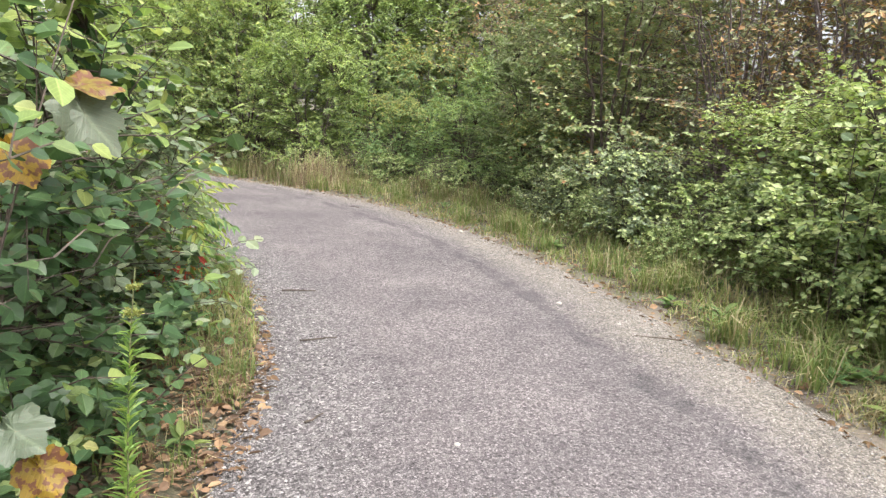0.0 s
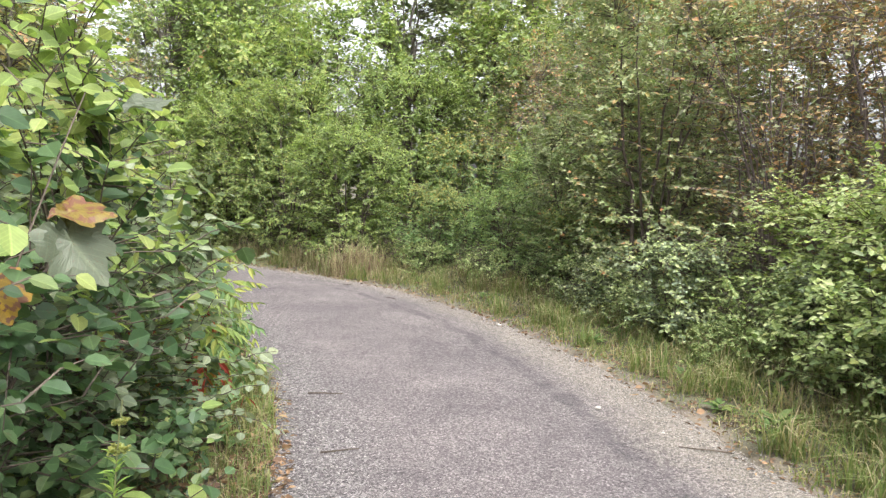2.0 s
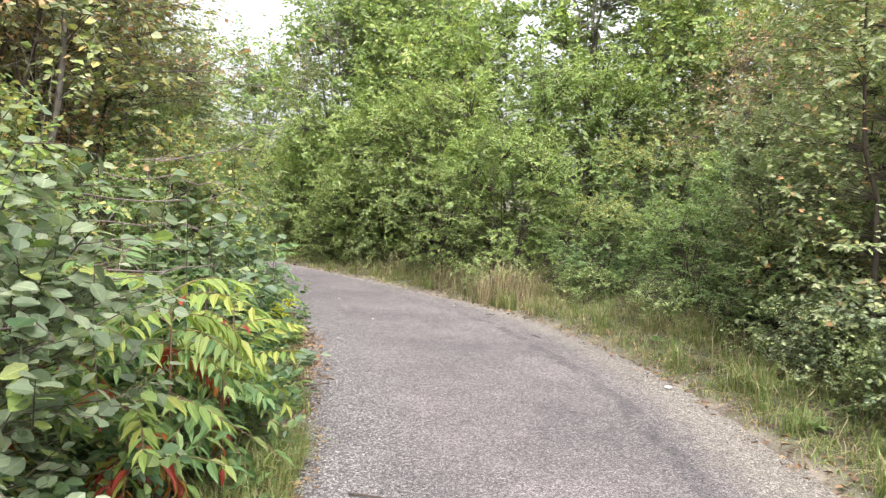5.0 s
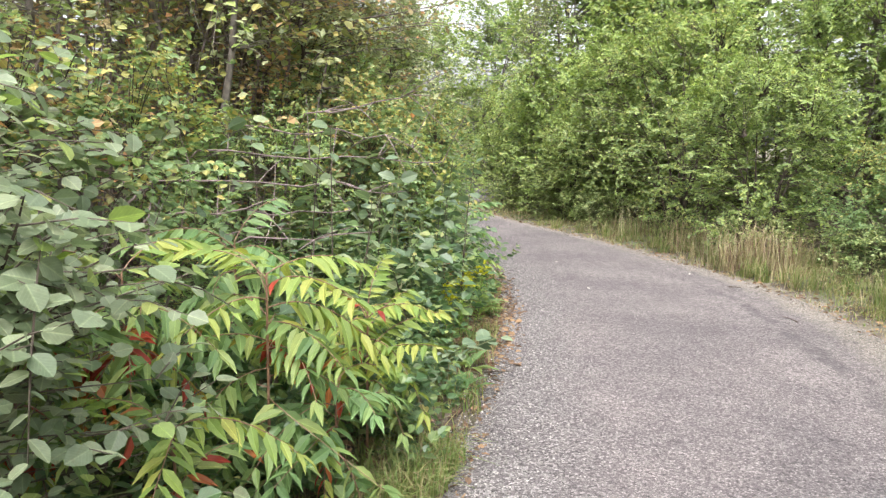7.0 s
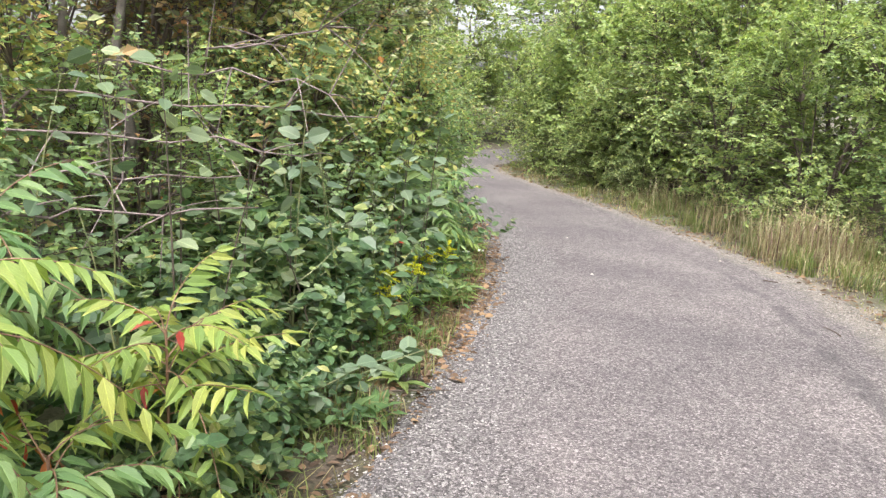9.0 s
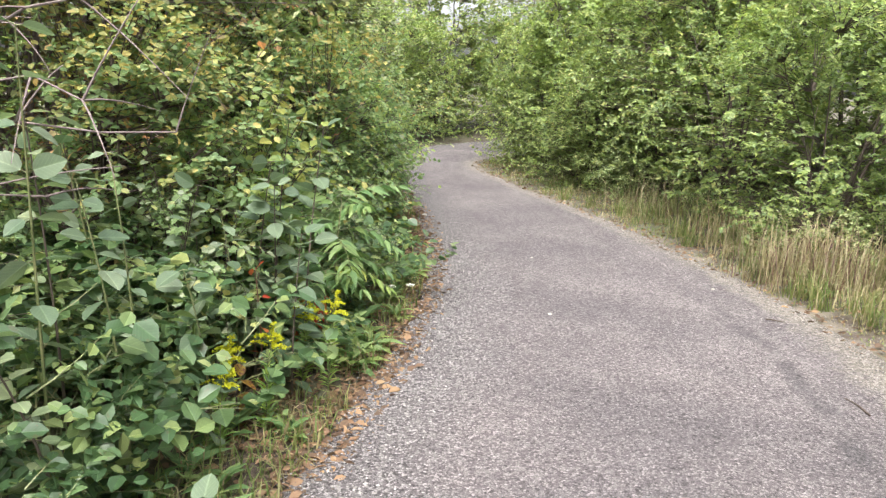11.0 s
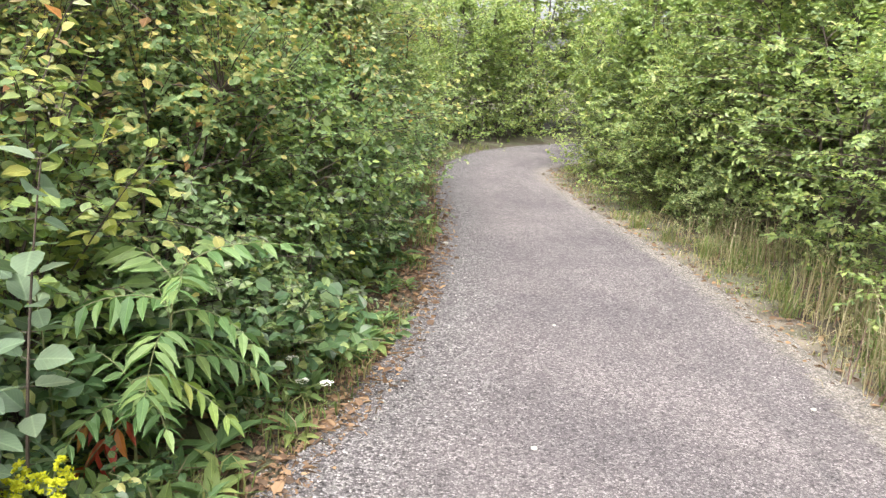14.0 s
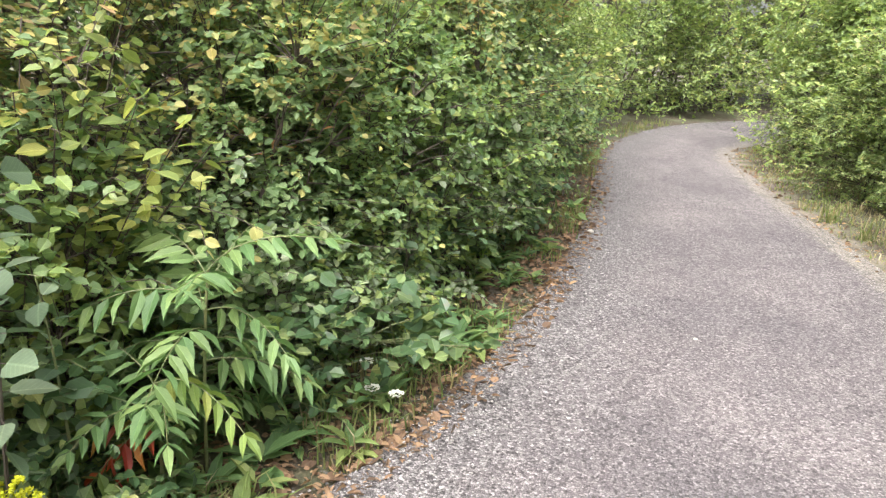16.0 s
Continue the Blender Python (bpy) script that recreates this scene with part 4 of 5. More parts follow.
sumac(-2.2, 4.6, 0.95, 15, 7, "green sumac with a few red leaflets", 4, 2, 0.9, flat=6, pairs=(7, 11), droop=0.4, leaflet=0.115, width=0.31)
sumac(-1.62, 4.42, 0.62, 14, 8, "small sumac with hanging red fronds", 5, 3, 0.86, flat=8, pairs=(7, 10), droop=0.4, leaflet=0.112, width=0.31)
sumac(-2.45, 5.25, 1.0, 15, 12, "green sumac with a few red leaflets", 1, 0, 0.92, plain="fresh", flat=8, pairs=(7, 11), droop=0.4, leaflet=0.115, width=0.31)
sumac(-1.98, 4.15, 0.8, 13, 13, "green sumac with a few red leaflets", 3, 1, 0.88, flat=6, pairs=(7, 11), droop=0.4, leaflet=0.112, width=0.31)
sumac(-1.72, 5.15, 0.55, 13, 14, "low sumac with arching green fronds", 1, 2, 0.84, plain="fresh", flat=8, pairs=(7, 10), droop=0.45, leaflet=0.112, width=0.31)
sumac(-2.3, 5.8, 0.55, 12, 16, "low sumac with arching green fronds", 0, 5, 0.78, flat=4, pairs=(7, 10), droop=0.45, leaflet=0.108, width=0.31)
sumac(-3.74, 8.6, 0.78, 14, 9, "young green sumac with drooping fronds", 0, 0, 0.82, plain="fresh", flat=2, pairs=(6, 9), leaflet=0.126, lean=(0.03, 0.03), width=0.33, stalk="green", droop=0.12)
sumac(-3.62, 8.45, 0.45, 10, 15, "low green sumac with a few red leaflets", 2, 1, 0.75, plain="fresh", flat=8, pairs=(6, 8), leaflet=0.118, width=0.33, stalk="green", droop=0.25)
grape_vine()
goldenrod(-0.97, 2.25, 0.9, 3, 0.055, False)
for k, (x, y, h) in enumerate([(-2.98, 7.62, 0.46), (-3.03, 7.45, 0.42), (-3.15, 8.1, 0.47), (-3.26, 8.02, 0.42), (-2.92, 7.36, 0.36), (-5.4, 10.5, 0.35)]):
    goldenrod(x, y, h, 20 + k, 0.105)
for k, (x, y, h) in enumerate([(-2.52, 5.9, 1.5), (-2.9, 6.72, 1.6), (-3.05, 6.2, 1.45), (-3.15, 7.15, 1.2), (-3.5, 8.02, 1.3), (-3.0, 5.5, 1.4), (-2.7, 6.3, 1.1), (-3.55, 7.2, 1.3), (-3.3, 6.6, 1.5),
                               (-2.75, 5.3, 1.3), (-3.9, 7.7, 1.2), (-3.3, 7.7, 0.9), (-2.62, 6.65, 0.75), (-2.95, 7.35, 0.8), (-3.65, 7.55, 1.0), (-3.6, 8.2, 0.85), (-2.6, 6.1, 1.2), (-2.8, 6.95, 1.15), (-3.1, 6.85, 1.35), (-2.4, 5.65, 1.0), (-3.2, 6.0, 1.5), (-2.7, 5.75, 1.35), (-3.42, 7.85, 1.1)]):
    leafy_shoot(x, y, h, 200 + k, leaf="one_teal" if y > 7.4 or k % 2 else "one_pale", leaf_len=0.1 if k % 3 else 0.085, bark="green" if k % 2 else "brown")
rng = np.random.default_rng(4)
for k in range(38):
    s = rng.uniform(4.6, 9.0) if k < 24 else rng.uniform(9.0, 12.5)
    x, y = beside(s, -rng.uniform(0.45, 1.5))
    shrub("low_herb", HERB[k % 3], "low broad-leaved green undergrowth", "undergrowth", x, y, rng.uniform(0.7, 1.25), rng.uniform(0, 6), "left undergrowth")
for k, (x, y, sc) in enumerate([(-2.35, 6.0, 0.8), (-2.5, 5.8, 0.9), (-2.2, 5.9, 0.6), (-2.75, 6.1, 1.0), (-2.45, 6.4, 0.7), (-4.1, 8.9, 0.9), (-3.9, 8.2, 0.8), (-3.5, 8.3, 0.6), (-4.3, 9.3, 1.0), (-1.3, 1.6, 0.9), (-1.42, 2.75, 0.8), (-1.5, 3.4, 0.8), (-1.6, 2.3, 1.0), (-1.3, 2.1, 0.8), (-1.2, 1.3, 0.8), (-1.9, 4.4, 0.9), (-2.2, 5.0, 0.9), (-2.0, 5.6, 0.8), (-1.7, 4.0, 0.8)]):
    shrub("low_herb", HERB[k % 3], "low broad-leaved green undergrowth", "undergrowth", x, y, sc, 1.1 * k, "left undergrowth")
for k in range(26):
    x, y = beside(rng.uniform(2.6, 13.0), rng.uniform(0.8, 1.7))
    shrub("low_herb", BRAMBLE[k % 2], "low leafy green undergrowth in the verge", "undergrowth", x, y, rng.uniform(0.35, 0.7), rng.uniform(0, 6), "right undergrowth")
for k, (x, y, sc, tl) in enumerate([*[(*beside(s, -o), c, 1.05) for s, o, c in ((7.9, 1.15, 0.66), (8.35, 1.0, 0.66), (8.85, 1.0, 0.66), (9.35, 1.1, 0.7), (9.8, 1.2, 0.72))],
                                    (-5.9, 9.0, 0.9, 1.0), (-4.4, 7.6, 0.7, 1.0), (-3.9, 6.4, 0.6, 1.0), (-3.6, 5.2, 0.7, 1.0)]):
    shrub("buckthorn", GREEN[k % 2], "dense dark green buckthorn hedge shrub", "shrub", x, y, sc, 0.9 * k, "left hedge shrubs", tl)
for k, (s, o, c, tl) in enumerate([(8.0, 0.6, 0.7, 0.9), (8.25, 0.55, 0.75, 1.0), (8.5, 0.56, 0.8, 1.15), (8.75, 0.6, 0.85, 1.2), (9.0, 0.64, 0.9, 1.3), (9.35, 0.7, 0.95, 1.35), (9.7, 0.72, 0.95, 1.4), (10.1, 0.75, 0.95, 1.4), (7.75, 0.75, 0.8, 1.1), (8.4, 0.75, 1.0, 1.3), (8.9, 0.75, 1.0, 1.4), (7.3, 0.9, 0.9, 1.2), (6.9, 0.8, 0.75, 1.1)]):
    x, y = beside(s, -o)
    shrub("sapling", SAPLING[k % 2], "young leafy green sapling at the hedge foot", "sapling", x, y, c, 1.4 * k, "hedge saplings", tl)
shrub("lime_shrub", LIME[0], "shrub with lime-yellow rounded leaves", "shrub", -4.25, 8.15, 0.7, 0.4)
for k, (dx, dy, h) in enumerate([(0.5, 0.25, 1.38), (0.58, 0.5, 1.2), (0.42, 0.6, 1.12), (0.55, 0.05, 1.3), (0.4, 0.35, 1.5), (0.62, 0.4, 1.08), (0.6, 0.15, 1.2), (0.52, 0.38, 1.28)]):
    leafy_shoot(-4.35, 8.08, h, 330 + k, leaf="one_lime", leaf_len=0.078, bark="brown", pairs=17, reach=(dx, dy), label="leaning branch with lime-yellow oval leaves")
for k, (x, y, h) in enumerate([(-3.3, 8.06, 1.28), (-3.42, 7.98, 1.0), (-3.18, 7.9, 0.8)]):
    leafy_shoot(x, y, h, 340 + k, leaf="one_teal", leaf_len=0.108, bark="brown", pairs=15, lean=0.05, label="upright shoot with blue-green round leaves")
leafy_shoot(-3.27, 7.8, 0.64, 346, leaf="one_red", leaf_len=0.06, bark="red", pairs=5, lean=0.03, label="thin shoot with scarlet leaves")
leafy_shoot(-3.02, 7.5, 0.32, 347, leaf="grape_gold", leaf_len=0.08, bark="brown", pairs=5, lean=0.06, label="low shoot with withered orange-brown leaves")
shrub("lime_shrub", LIME[0], "shrub with lime-yellow rounded leaves", "shrub", -7.6, 12.3, 0.95, 2.4)
for k, (x, y, sc) in enumerate([(-5.6, 7.6, 1.1), (-5.0, 6.0, 1.0), (-6.6, 8.8, 0.95), (-4.6, 4.6, 1.0), (-6.9, 7.0, 1.1), (-8.0, 10.4, 0.9), (-5.8, 3.6, 1.15), (-4.2, 1.6, 1.0)]):
    shrub("thicket", BROWN[k % 2], "twiggy thicket with sparse olive-brown leaves", "thicket", x, y, sc, 1.1 * k, "brown thicket")
for k, (x, y, sc) in enumerate([(-9.2, 11.8, 0.7), (-8.4, 9.4, 0.72), (-6.6, 10.3, 0.7)]):
    shrub("autumn_olive", OLIVE[k % 2], "grey-green small tree with slender leaves", "tree", x, y, sc, 1.7 * k, "grey-green trees", crown="crown", trunk="trunk")

for k, (x, y, sc) in enumerate([(*beside(9.3, -1.55), 0.82), (-5.2, 6.9, 1.0), (-5.6, 8.2, 0.86)]):
    shrub("turning_tree", TURNING[0], "slender tree with leaves turning yellow-brown", "tree", x, y, sc, 0.6 + 1.9 * k, "turning trees", crown="crown", trunk="trunk")

# ---- right side ----
for k, (x, y, sc, tl) in enumerate([(3.45, 5.7, 1.0, 0.85), (3.35, 4.4, 0.9, 1.0), (3.2, 7.1, 0.95, 0.72), (4.4, 5.2, 1.15, 1.0), (3.6, 3.1, 1.0, 1.0), (4.5, 3.7, 1.2, 1.1), (3.7, 1.6, 1.1, 1.0)]):
    shrub("dogwood", DOGWOOD[k % 2], "light green leafy dogwood above the grass verge", "shrub", x, y, sc, 1.9 * k, "dogwood shrubs", tl)
for k, (x, y, sc, tl) in enumerate([(1.98, 7.7, 0.66, 0.95), (1.35, 8.9, 0.5, 0.85), (2.95, 6.6, 0.62, 0.8)]):
    shrub("blue_green_bush", BLUE[0], "blue-green bush with rounded leaves and bare feet", "bush", x, y, sc, 2.3 * k, "blue-green bushes", tl)
for k, (x, y, h) in enumerate([(2.5, 4.75, 1.6), (2.75, 4.95, 1.75), (2.9, 4.5, 1.7), (3.0, 5.2, 1.6), (2.65, 5.3, 1.2)]):
    leafy_shoot(x, y, h, 300 + k, leaf_len=0.085, bark="brown", pairs=15)
for k, (s, o, c) in enumerate([(2.9, 1.35, 0.9), (3.3, 1.25, 0.8), (3.7, 1.45, 1.0), (4.05, 1.3, 0.75), (4.4, 1.5, 1.0), (4.8, 1.35, 0.7), (5.2, 1.5, 0.8), (6.1, 1.35, 0.6), (6.9, 1.4, 0.65), (3.5, 1.9, 1.3), (4.3, 2.0, 1.3), (7.8, 1.35, 0.6), (8.5, 1.35, 0.6)]):
    x, y = beside(s, o)
    shrub("bramble", BRAMBLE[k % 2], "low pale green bramble spilling onto the verge", "bramble", x, y, c, 1.7 * k, "brambles")
for k, (x, y, sc, tl) in enumerate([(1.95, 9.35, 0.82, 1.0), (2.0, 11.4, 0.62, 0.9), (3.4, 12.2, 0.8, 0.95), (1.2, 10.9, 0.5, 0.9)]):
    shrub("autumn_olive", OLIVE[k % 2], "grey-green small tree branching from the ground", "tree", x, y, sc, 0.8 + 2.1 * k, "grey-green trees", tl, crown="crown", trunk="trunk")
for k, (x, y, sc) in enumerate([(3.35, 8.7, 0.98), (4.3, 8.0, 1.05), (5.3, 9.6, 1.1), (5.6, 6.8, 1.05), (4.6, 6.2, 0.8), (6.6, 8.4, 1.2), (1.2, 13.8, 0.8), (4.9, 7.3, 1.0), (6.4, 10.9, 1.1), (3.9, 9.9, 0.85), (2.6, 13.0, 0.9)]):
    shrub("thicket", BROWN[k % 2], "bare purple-grey thicket with few brown leaves", "thicket", x, y, sc, 0.7 + 1.3 * k, "brown thicket")
for k, (x, y, sc, tl) in enumerate([(1.3, 10.3, 0.55, 0.75), (0.3, 11.9, 0.62, 0.8), (-0.9, 12.9, 0.6, 0.85), (0.9, 12.8, 0.75, 0.9), (-0.2, 14.2, 0.8, 0.95)]):
    shrub("buckthorn", GREEN[k % 2], "rounded green shrub behind the grass verge", "shrub", x, y, sc, 2.2 * k, "right hedge shrubs", tl)
for k, (s, o, c) in enumerate([(10.2, 1.15, 0.62), (10.7, 1.2, 0.66), (11.2, 1.2, 0.68), (11.8, 1.25, 0.7), (12.4, 1.3, 0.75), (13.0, 1.5, 0.9), (13.5, 1.6, 0.95), (9.0, 1.9, 0.85), (9.9, 1.8, 0.8)]):
    x, y = beside(s, -o)
    shrub("honeysuckle", (HONEY if k < 2 else HONEY_FAR)[k % 2], "yellow-green honeysuckle shrub at the path bend", "shrub", x, y, c, 1.3 * k, "left hedge shrubs", 1.15)
HON = "yellow-green honeysuckle shrub with arching branches"
for k, (x, y, sc, tl) in enumerate([(-2.5, 13.6, 0.86, 1.02), (-4.1, 15.2, 1.05, 1.1), (-1.7, 15.6, 1.05, 1.1), (-5.7, 16.2, 1.0, 1.05), (-7.2, 17.2, 1.05, 1.05), (-8.5, 18.4, 0.95, 1.1), (-9.0, 20.4, 1.0, 1.1),
                                    (-3.3, 17.2, 1.35, 1.2), (-5.6, 18.4, 1.35, 1.2), (-8.2, 22.6, 1.2, 1.1),
                                    (-8.9, 17.5, 0.72, 1.2), (-9.3, 19.1, 0.75, 1.2), (-7.9, 16.9, 0.7, 1.1), (-6.4, 15.6, 0.62, 1.0), (1.6, 15.6, 1.2, 1.1), (0.4, 16.8, 1.3, 1.15), (3.0, 13.6, 1.05, 1.1), (-14.3, 19.6, 0.95, 1.0), (-14.9, 21.6, 1.05, 1.0), (-14.6, 24.2, 1.1, 1.0), (-13.2, 26.8, 1.1, 1.0)]):
    shrub("honeysuckle", (HONEY if y < 16.5 else HONEY_FAR)[k % 2], HON, "shrub", x, y, sc, 1.5 * k, "honeysuckle hedge", tl)

# ---- woods behind ----
for k, (x, y, sc, v) in enumerate([(-2.2, 19.5, 0.95, 0), (1.2, 18.6, 0.9, 0), (-0.4, 22.5, 1.1, 1), (3.8, 16.0, 0.85, 2), (6.2, 13.2, 0.85, 2), (8.6, 10.5, 0.9, 2), (9.4, 6.5, 0.9, 2),
                                   (-18.5, 20.0, 0.62, 0), (-6.2, 20.2, 0.72, 1), (-8.7, 24.4, 0.98, 0), (-8.2, 19.4, 0.82, 1), (-15.6, 22.0, 0.66, 1), (-15.0, 25.5, 0.8, 1), (-11.5, 29.5, 0.6, 1),
                                   (-10.6, 10.6, 0.65, 0), (-13.6, 12.2, 0.65, 1), (-9.3, 7.0, 0.75, 2), (-16.6, 16.0, 0.7, 0), (4.5, 20.5, 1.0, 0), (-7.2, 21.8, 0.95, 1)]):
    shrub("tree", FARTREE[v], "leafy woodland tree standing behind the shrubs", "tree", x, y, sc, 1.3 * k, "woodland trees", crown="crown", trunk="trunk")

for k, (x, y, sc) in enumerate([(-8.1, 17.5, 0.8), (-4.4, 6.5, 0.8), (-4.6, 5.4, 0.75)]):
    shrub("slender_tree", SLENDER, "slender grey-barked tree with a thin crown", "tree", x, y, sc, 2.1 * k, "slender trees", crown="crown", trunk="trunk")

# ---- grasses, litter and gravel ----
def blades(name, pts, heights, mats, seed, bend=0.5, width=0.005, label="", picks=None, kind="stuff", category="grass", heads=None):
    """Bent tapering grass blades on the ground: a quad and a tip each."""
    rng = np.random.default_rng(seed)
    n = len(pts)
    z = ground_z(pts[:, 0], pts[:, 1]) - 0.01
    B = np.column_stack([pts, z])
    az = rng.uniform(0, 2 * np.pi, n)
    o = np.stack([np.cos(az), np.sin(az), np.zeros(n)], 1)
    s = np.stack([-np.sin(az), np.cos(az), np.zeros(n)], 1)
    h = np.asarray(heights)[:, None]
    b = bend * rng.uniform(0.2, 1.3, n)[:, None]
    w = width * rng.uniform(0.7, 1.3, n)[:, None]
    up = np.array([0, 0, 1.0])
    m = B + h * (up * 0.55 + o * b * 0.18)
    t = B + h * (up * (1 - 0.35 * b) + o * b * 0.75)
    V = np.stack([B - s * w, B + s * w, m + s * w * 0.8, m - s * w * 0.8, t], 1).reshape(-1, 3)
    base = (np.arange(n) * 5)[:, None]
    F = [base + np.array([[0, 1, 2, 3]]), base + np.array([[3, 2, 4]])]
    idx = np.concatenate([picks, picks]) if picks is not None else None
    tagged(new(name, mesh_of(name, V, F, mats, idx)), label, category, kind=kind)
    if heads is not None:
        return t[heads], unit(t - m)[heads]


def scatter(rng, n, s0, s1, d0, d1, power=1.0, sign=1):
    s = rng.uniform(s0, s1, n)
    e = station(s)
    nn = e[:, 2:] - e[:, :2]
    nn = nn / np.linalg.norm(nn, axis=1, keepdims=True)
    d = (d0 + (d1 - d0) * rng.uniform(0, 1, n) ** power)[:, None]
    return (e[:, 2:] + nn * d) if sign > 0 else (e[:, :2] - nn * d)


rng = np.random.default_rng(8)
P = scatter(rng, 60000, 2.6, 13.2, 0.03, 1.7, 0.9)
dens = wave(P[:, 0], P[:, 1], 2.3, 4.0)
_, dr = side_distance(P[:, 0], P[:, 1])
P = P[(rng.uniform(0, 1, len(P)) < 0.7 + 0.4 * dens) & (dr > 0.04 + 0.05 * dens)]
_, dr = side_distance(P[:, 0], P[:, 1])
patchy = wave(P[:, 0], P[:, 1], 3.3, 5.0) + 0.7 * wave(P[:, 0], P[:, 1], 8.1, 2.5)
keep = rng.uniform(0, 1, len(P)) < 0.6 + 0.55 * patchy
P, dr, patchy = P[keep], dr[keep], patchy[keep]
H = (0.035 + 0.15 * np.clip(dr / 1.1, 0, 1)) * rng.uniform(0.3, 1.5, len(P)) * (1 + 0.6 * patchy)
dry = (rng.uniform(0, 1, len(P)) < 0.42 + 0.4 * wave(P[:, 0], P[:, 1], 1.9, 1.0)).astype(int) * rng.choice([1, 1, 2], len(P))
H = H * (1 + 0.6 * wave(P[:, 0], P[:, 1], 3.1, 7.0))
blades("verge_grass", P, H, [GRASS_GREEN, GRASS_DRY, PALE_DRY], 9, 1.9, 0.0042, "green and straw-coloured grass on the verge", dry)
tufts = scatter(rng, 130, 2.7, 10.5, 0.15, 1.4)
P = np.repeat(tufts, 55, axis=0) + rng.normal(0, 0.04, (130 * 55, 2))
P = P[side_distance(P[:, 0], P[:, 1])[1] > 0.05]
blades("grass_tufts", P, 0.1 + 0.32 * rng.uniform(0, 1, len(P)) ** 1.4, [GRASS_GREEN, PALE_DRY], 19, 1.3, 0.004, "taller arching grass tufts on the verge", (rng.uniform(0, 1, len(P)) < 0.22).astype(int))
P = scatter(rng, 1500, 7.6, 12.6, 0.6, 1.35)
P = P[wave(P[:, 0], P[:, 1], 2.6, 2.0) + 0.5 * wave(P[:, 0], P[:, 1], 6.0, 1.0) > 0.35]
H = 0.1 + 0.42 * rng.uniform(0, 1, len(P)) ** 1.8
blades("tall_dry_grass", P, H, [PALE_DRY, SEED_RED], 10, 1.7, 0.0024, "tall straw-coloured dry grass below the hedge", (rng.uniform(0, 1, len(P)) < 0.2).astype(int))
P = np.concatenate([rng.normal((-2.15, 12.2), (0.27, 0.14), (800, 2)), rng.normal((-3.1, 13.2), (0.3, 0.2), (220, 2)), rng.normal((-1.7, 12.4), (0.25, 0.18), (160, 2)), rng.normal((-4.6, 14.3), (0.3, 0.2), (160, 2))])
blades("dry_grass_clump", P, 0.2 + 0.65 * rng.uniform(0, 1, len(P)) ** 1.5, [PALE_DRY, SEED_RED], 12, 1.0, 0.003, "pale dry grass clump with reddish seed heads", (rng.uniform(0, 1, len(P)) < 0.2).astype(int))
P = scatter(rng, 9000, 2.5, 13.0, 0.0, 0.5, 1.0, -1)
P = P[(wave(P[:, 0], P[:, 1], 2.6, 3.0) > 0.0) & ((P[:, 1] > 3.6) | (rng.uniform(0, 1, len(P)) < 0.35))]
blades("edge_grass", P, rng.uniform(0.04, 0.2, len(P)), [GRASS_GREEN, GRASS_DRY], 13, 1.1, 0.004, "short grass tufts along the gravel edge", (rng.uniform(0, 1, len(P)) < 0.25).astype(int))
P = np.repeat(scatter(rng, 26, 2.4, 5.0, 0.05, 0.35, 1.0, -1), 40, axis=0) + rng.normal(0, 0.04, (26 * 40, 2))
blades("edge_tufts", P, 0.05 + 0.14 * rng.uniform(0, 1, len(P)), [GRASS_GREEN, PALE_DRY], 23, 1.3, 0.0022, "thin grass tufts among the litter", (rng.uniform(0, 1, len(P)) < 0.3).astype(int))
P = rng.normal((-1.62, 5.55), (0.12, 0.3), (1500, 2))
P = P[side_distance(P[:, 0], P[:, 1])[0] > 0.02]
blades("bright_grass_tuft", P, rng.uniform(0.08, 0.28, len(P)), [GRASS_GREEN, GRASS_DRY], 14, 1.2, 0.003, "soft yellow-green grass tuft at the gravel edge", (rng.uniform(0, 1, len(P)) < 0.2).astype(int), category="grass tuft")


def litter(name, P, size, seed, material, label):
    rng = np.random.default_rng(seed)
    n = len(P)
    z = np.maximum(ground_z(P[:, 0], P[:, 1]), 0.0) + 0.012
    az = rng.uniform(0, 2 * np.pi, n)
    D = np.stack([np.cos(az), np.sin(az), rng.normal(0, 0.2, n)], 1)
    V, F = leaves(np.column_stack([P, z]), D, np.tile([0, 0, 1.0], (n, 1)) + rng.normal(0, 0.5, (n, 3)), size * rng.uniform(0.2, 1.0, n) ** 1.3 * 1.5, rng.uniform(0.2, 0.75, n), SIMPLE_LEAF)
    tagged(new(name, mesh_of(name, V, F, [material])), label, "leaf litter", kind="stuff")


P = np.concatenate([scatter(rng, 3200, 2.2, 4.4, -0.08, 0.7, 1.0, -1), scatter(rng, 5200, 2.4, 12.0, -0.08, 0.7, 1.2, -1), scatter(rng, 3500, 6.6, 10.0, -0.14, 0.4, 1.0, -1), scatter(rng, 1500, 6.4, 11.0, -0.2, 0.12, 1.0, -1)])
litter("leaf_litter", P, 0.046, 15, LEAF["litter"], "brown and reddish fallen leaves along the gravel edge")
P = scatter(rng, 3600, 2.4, 12.5, -0.1, 0.9, 1.3)
litter("verge_litter", P, 0.045, 16, LEAF["litter"], "brown fallen leaves on the sandy verge")


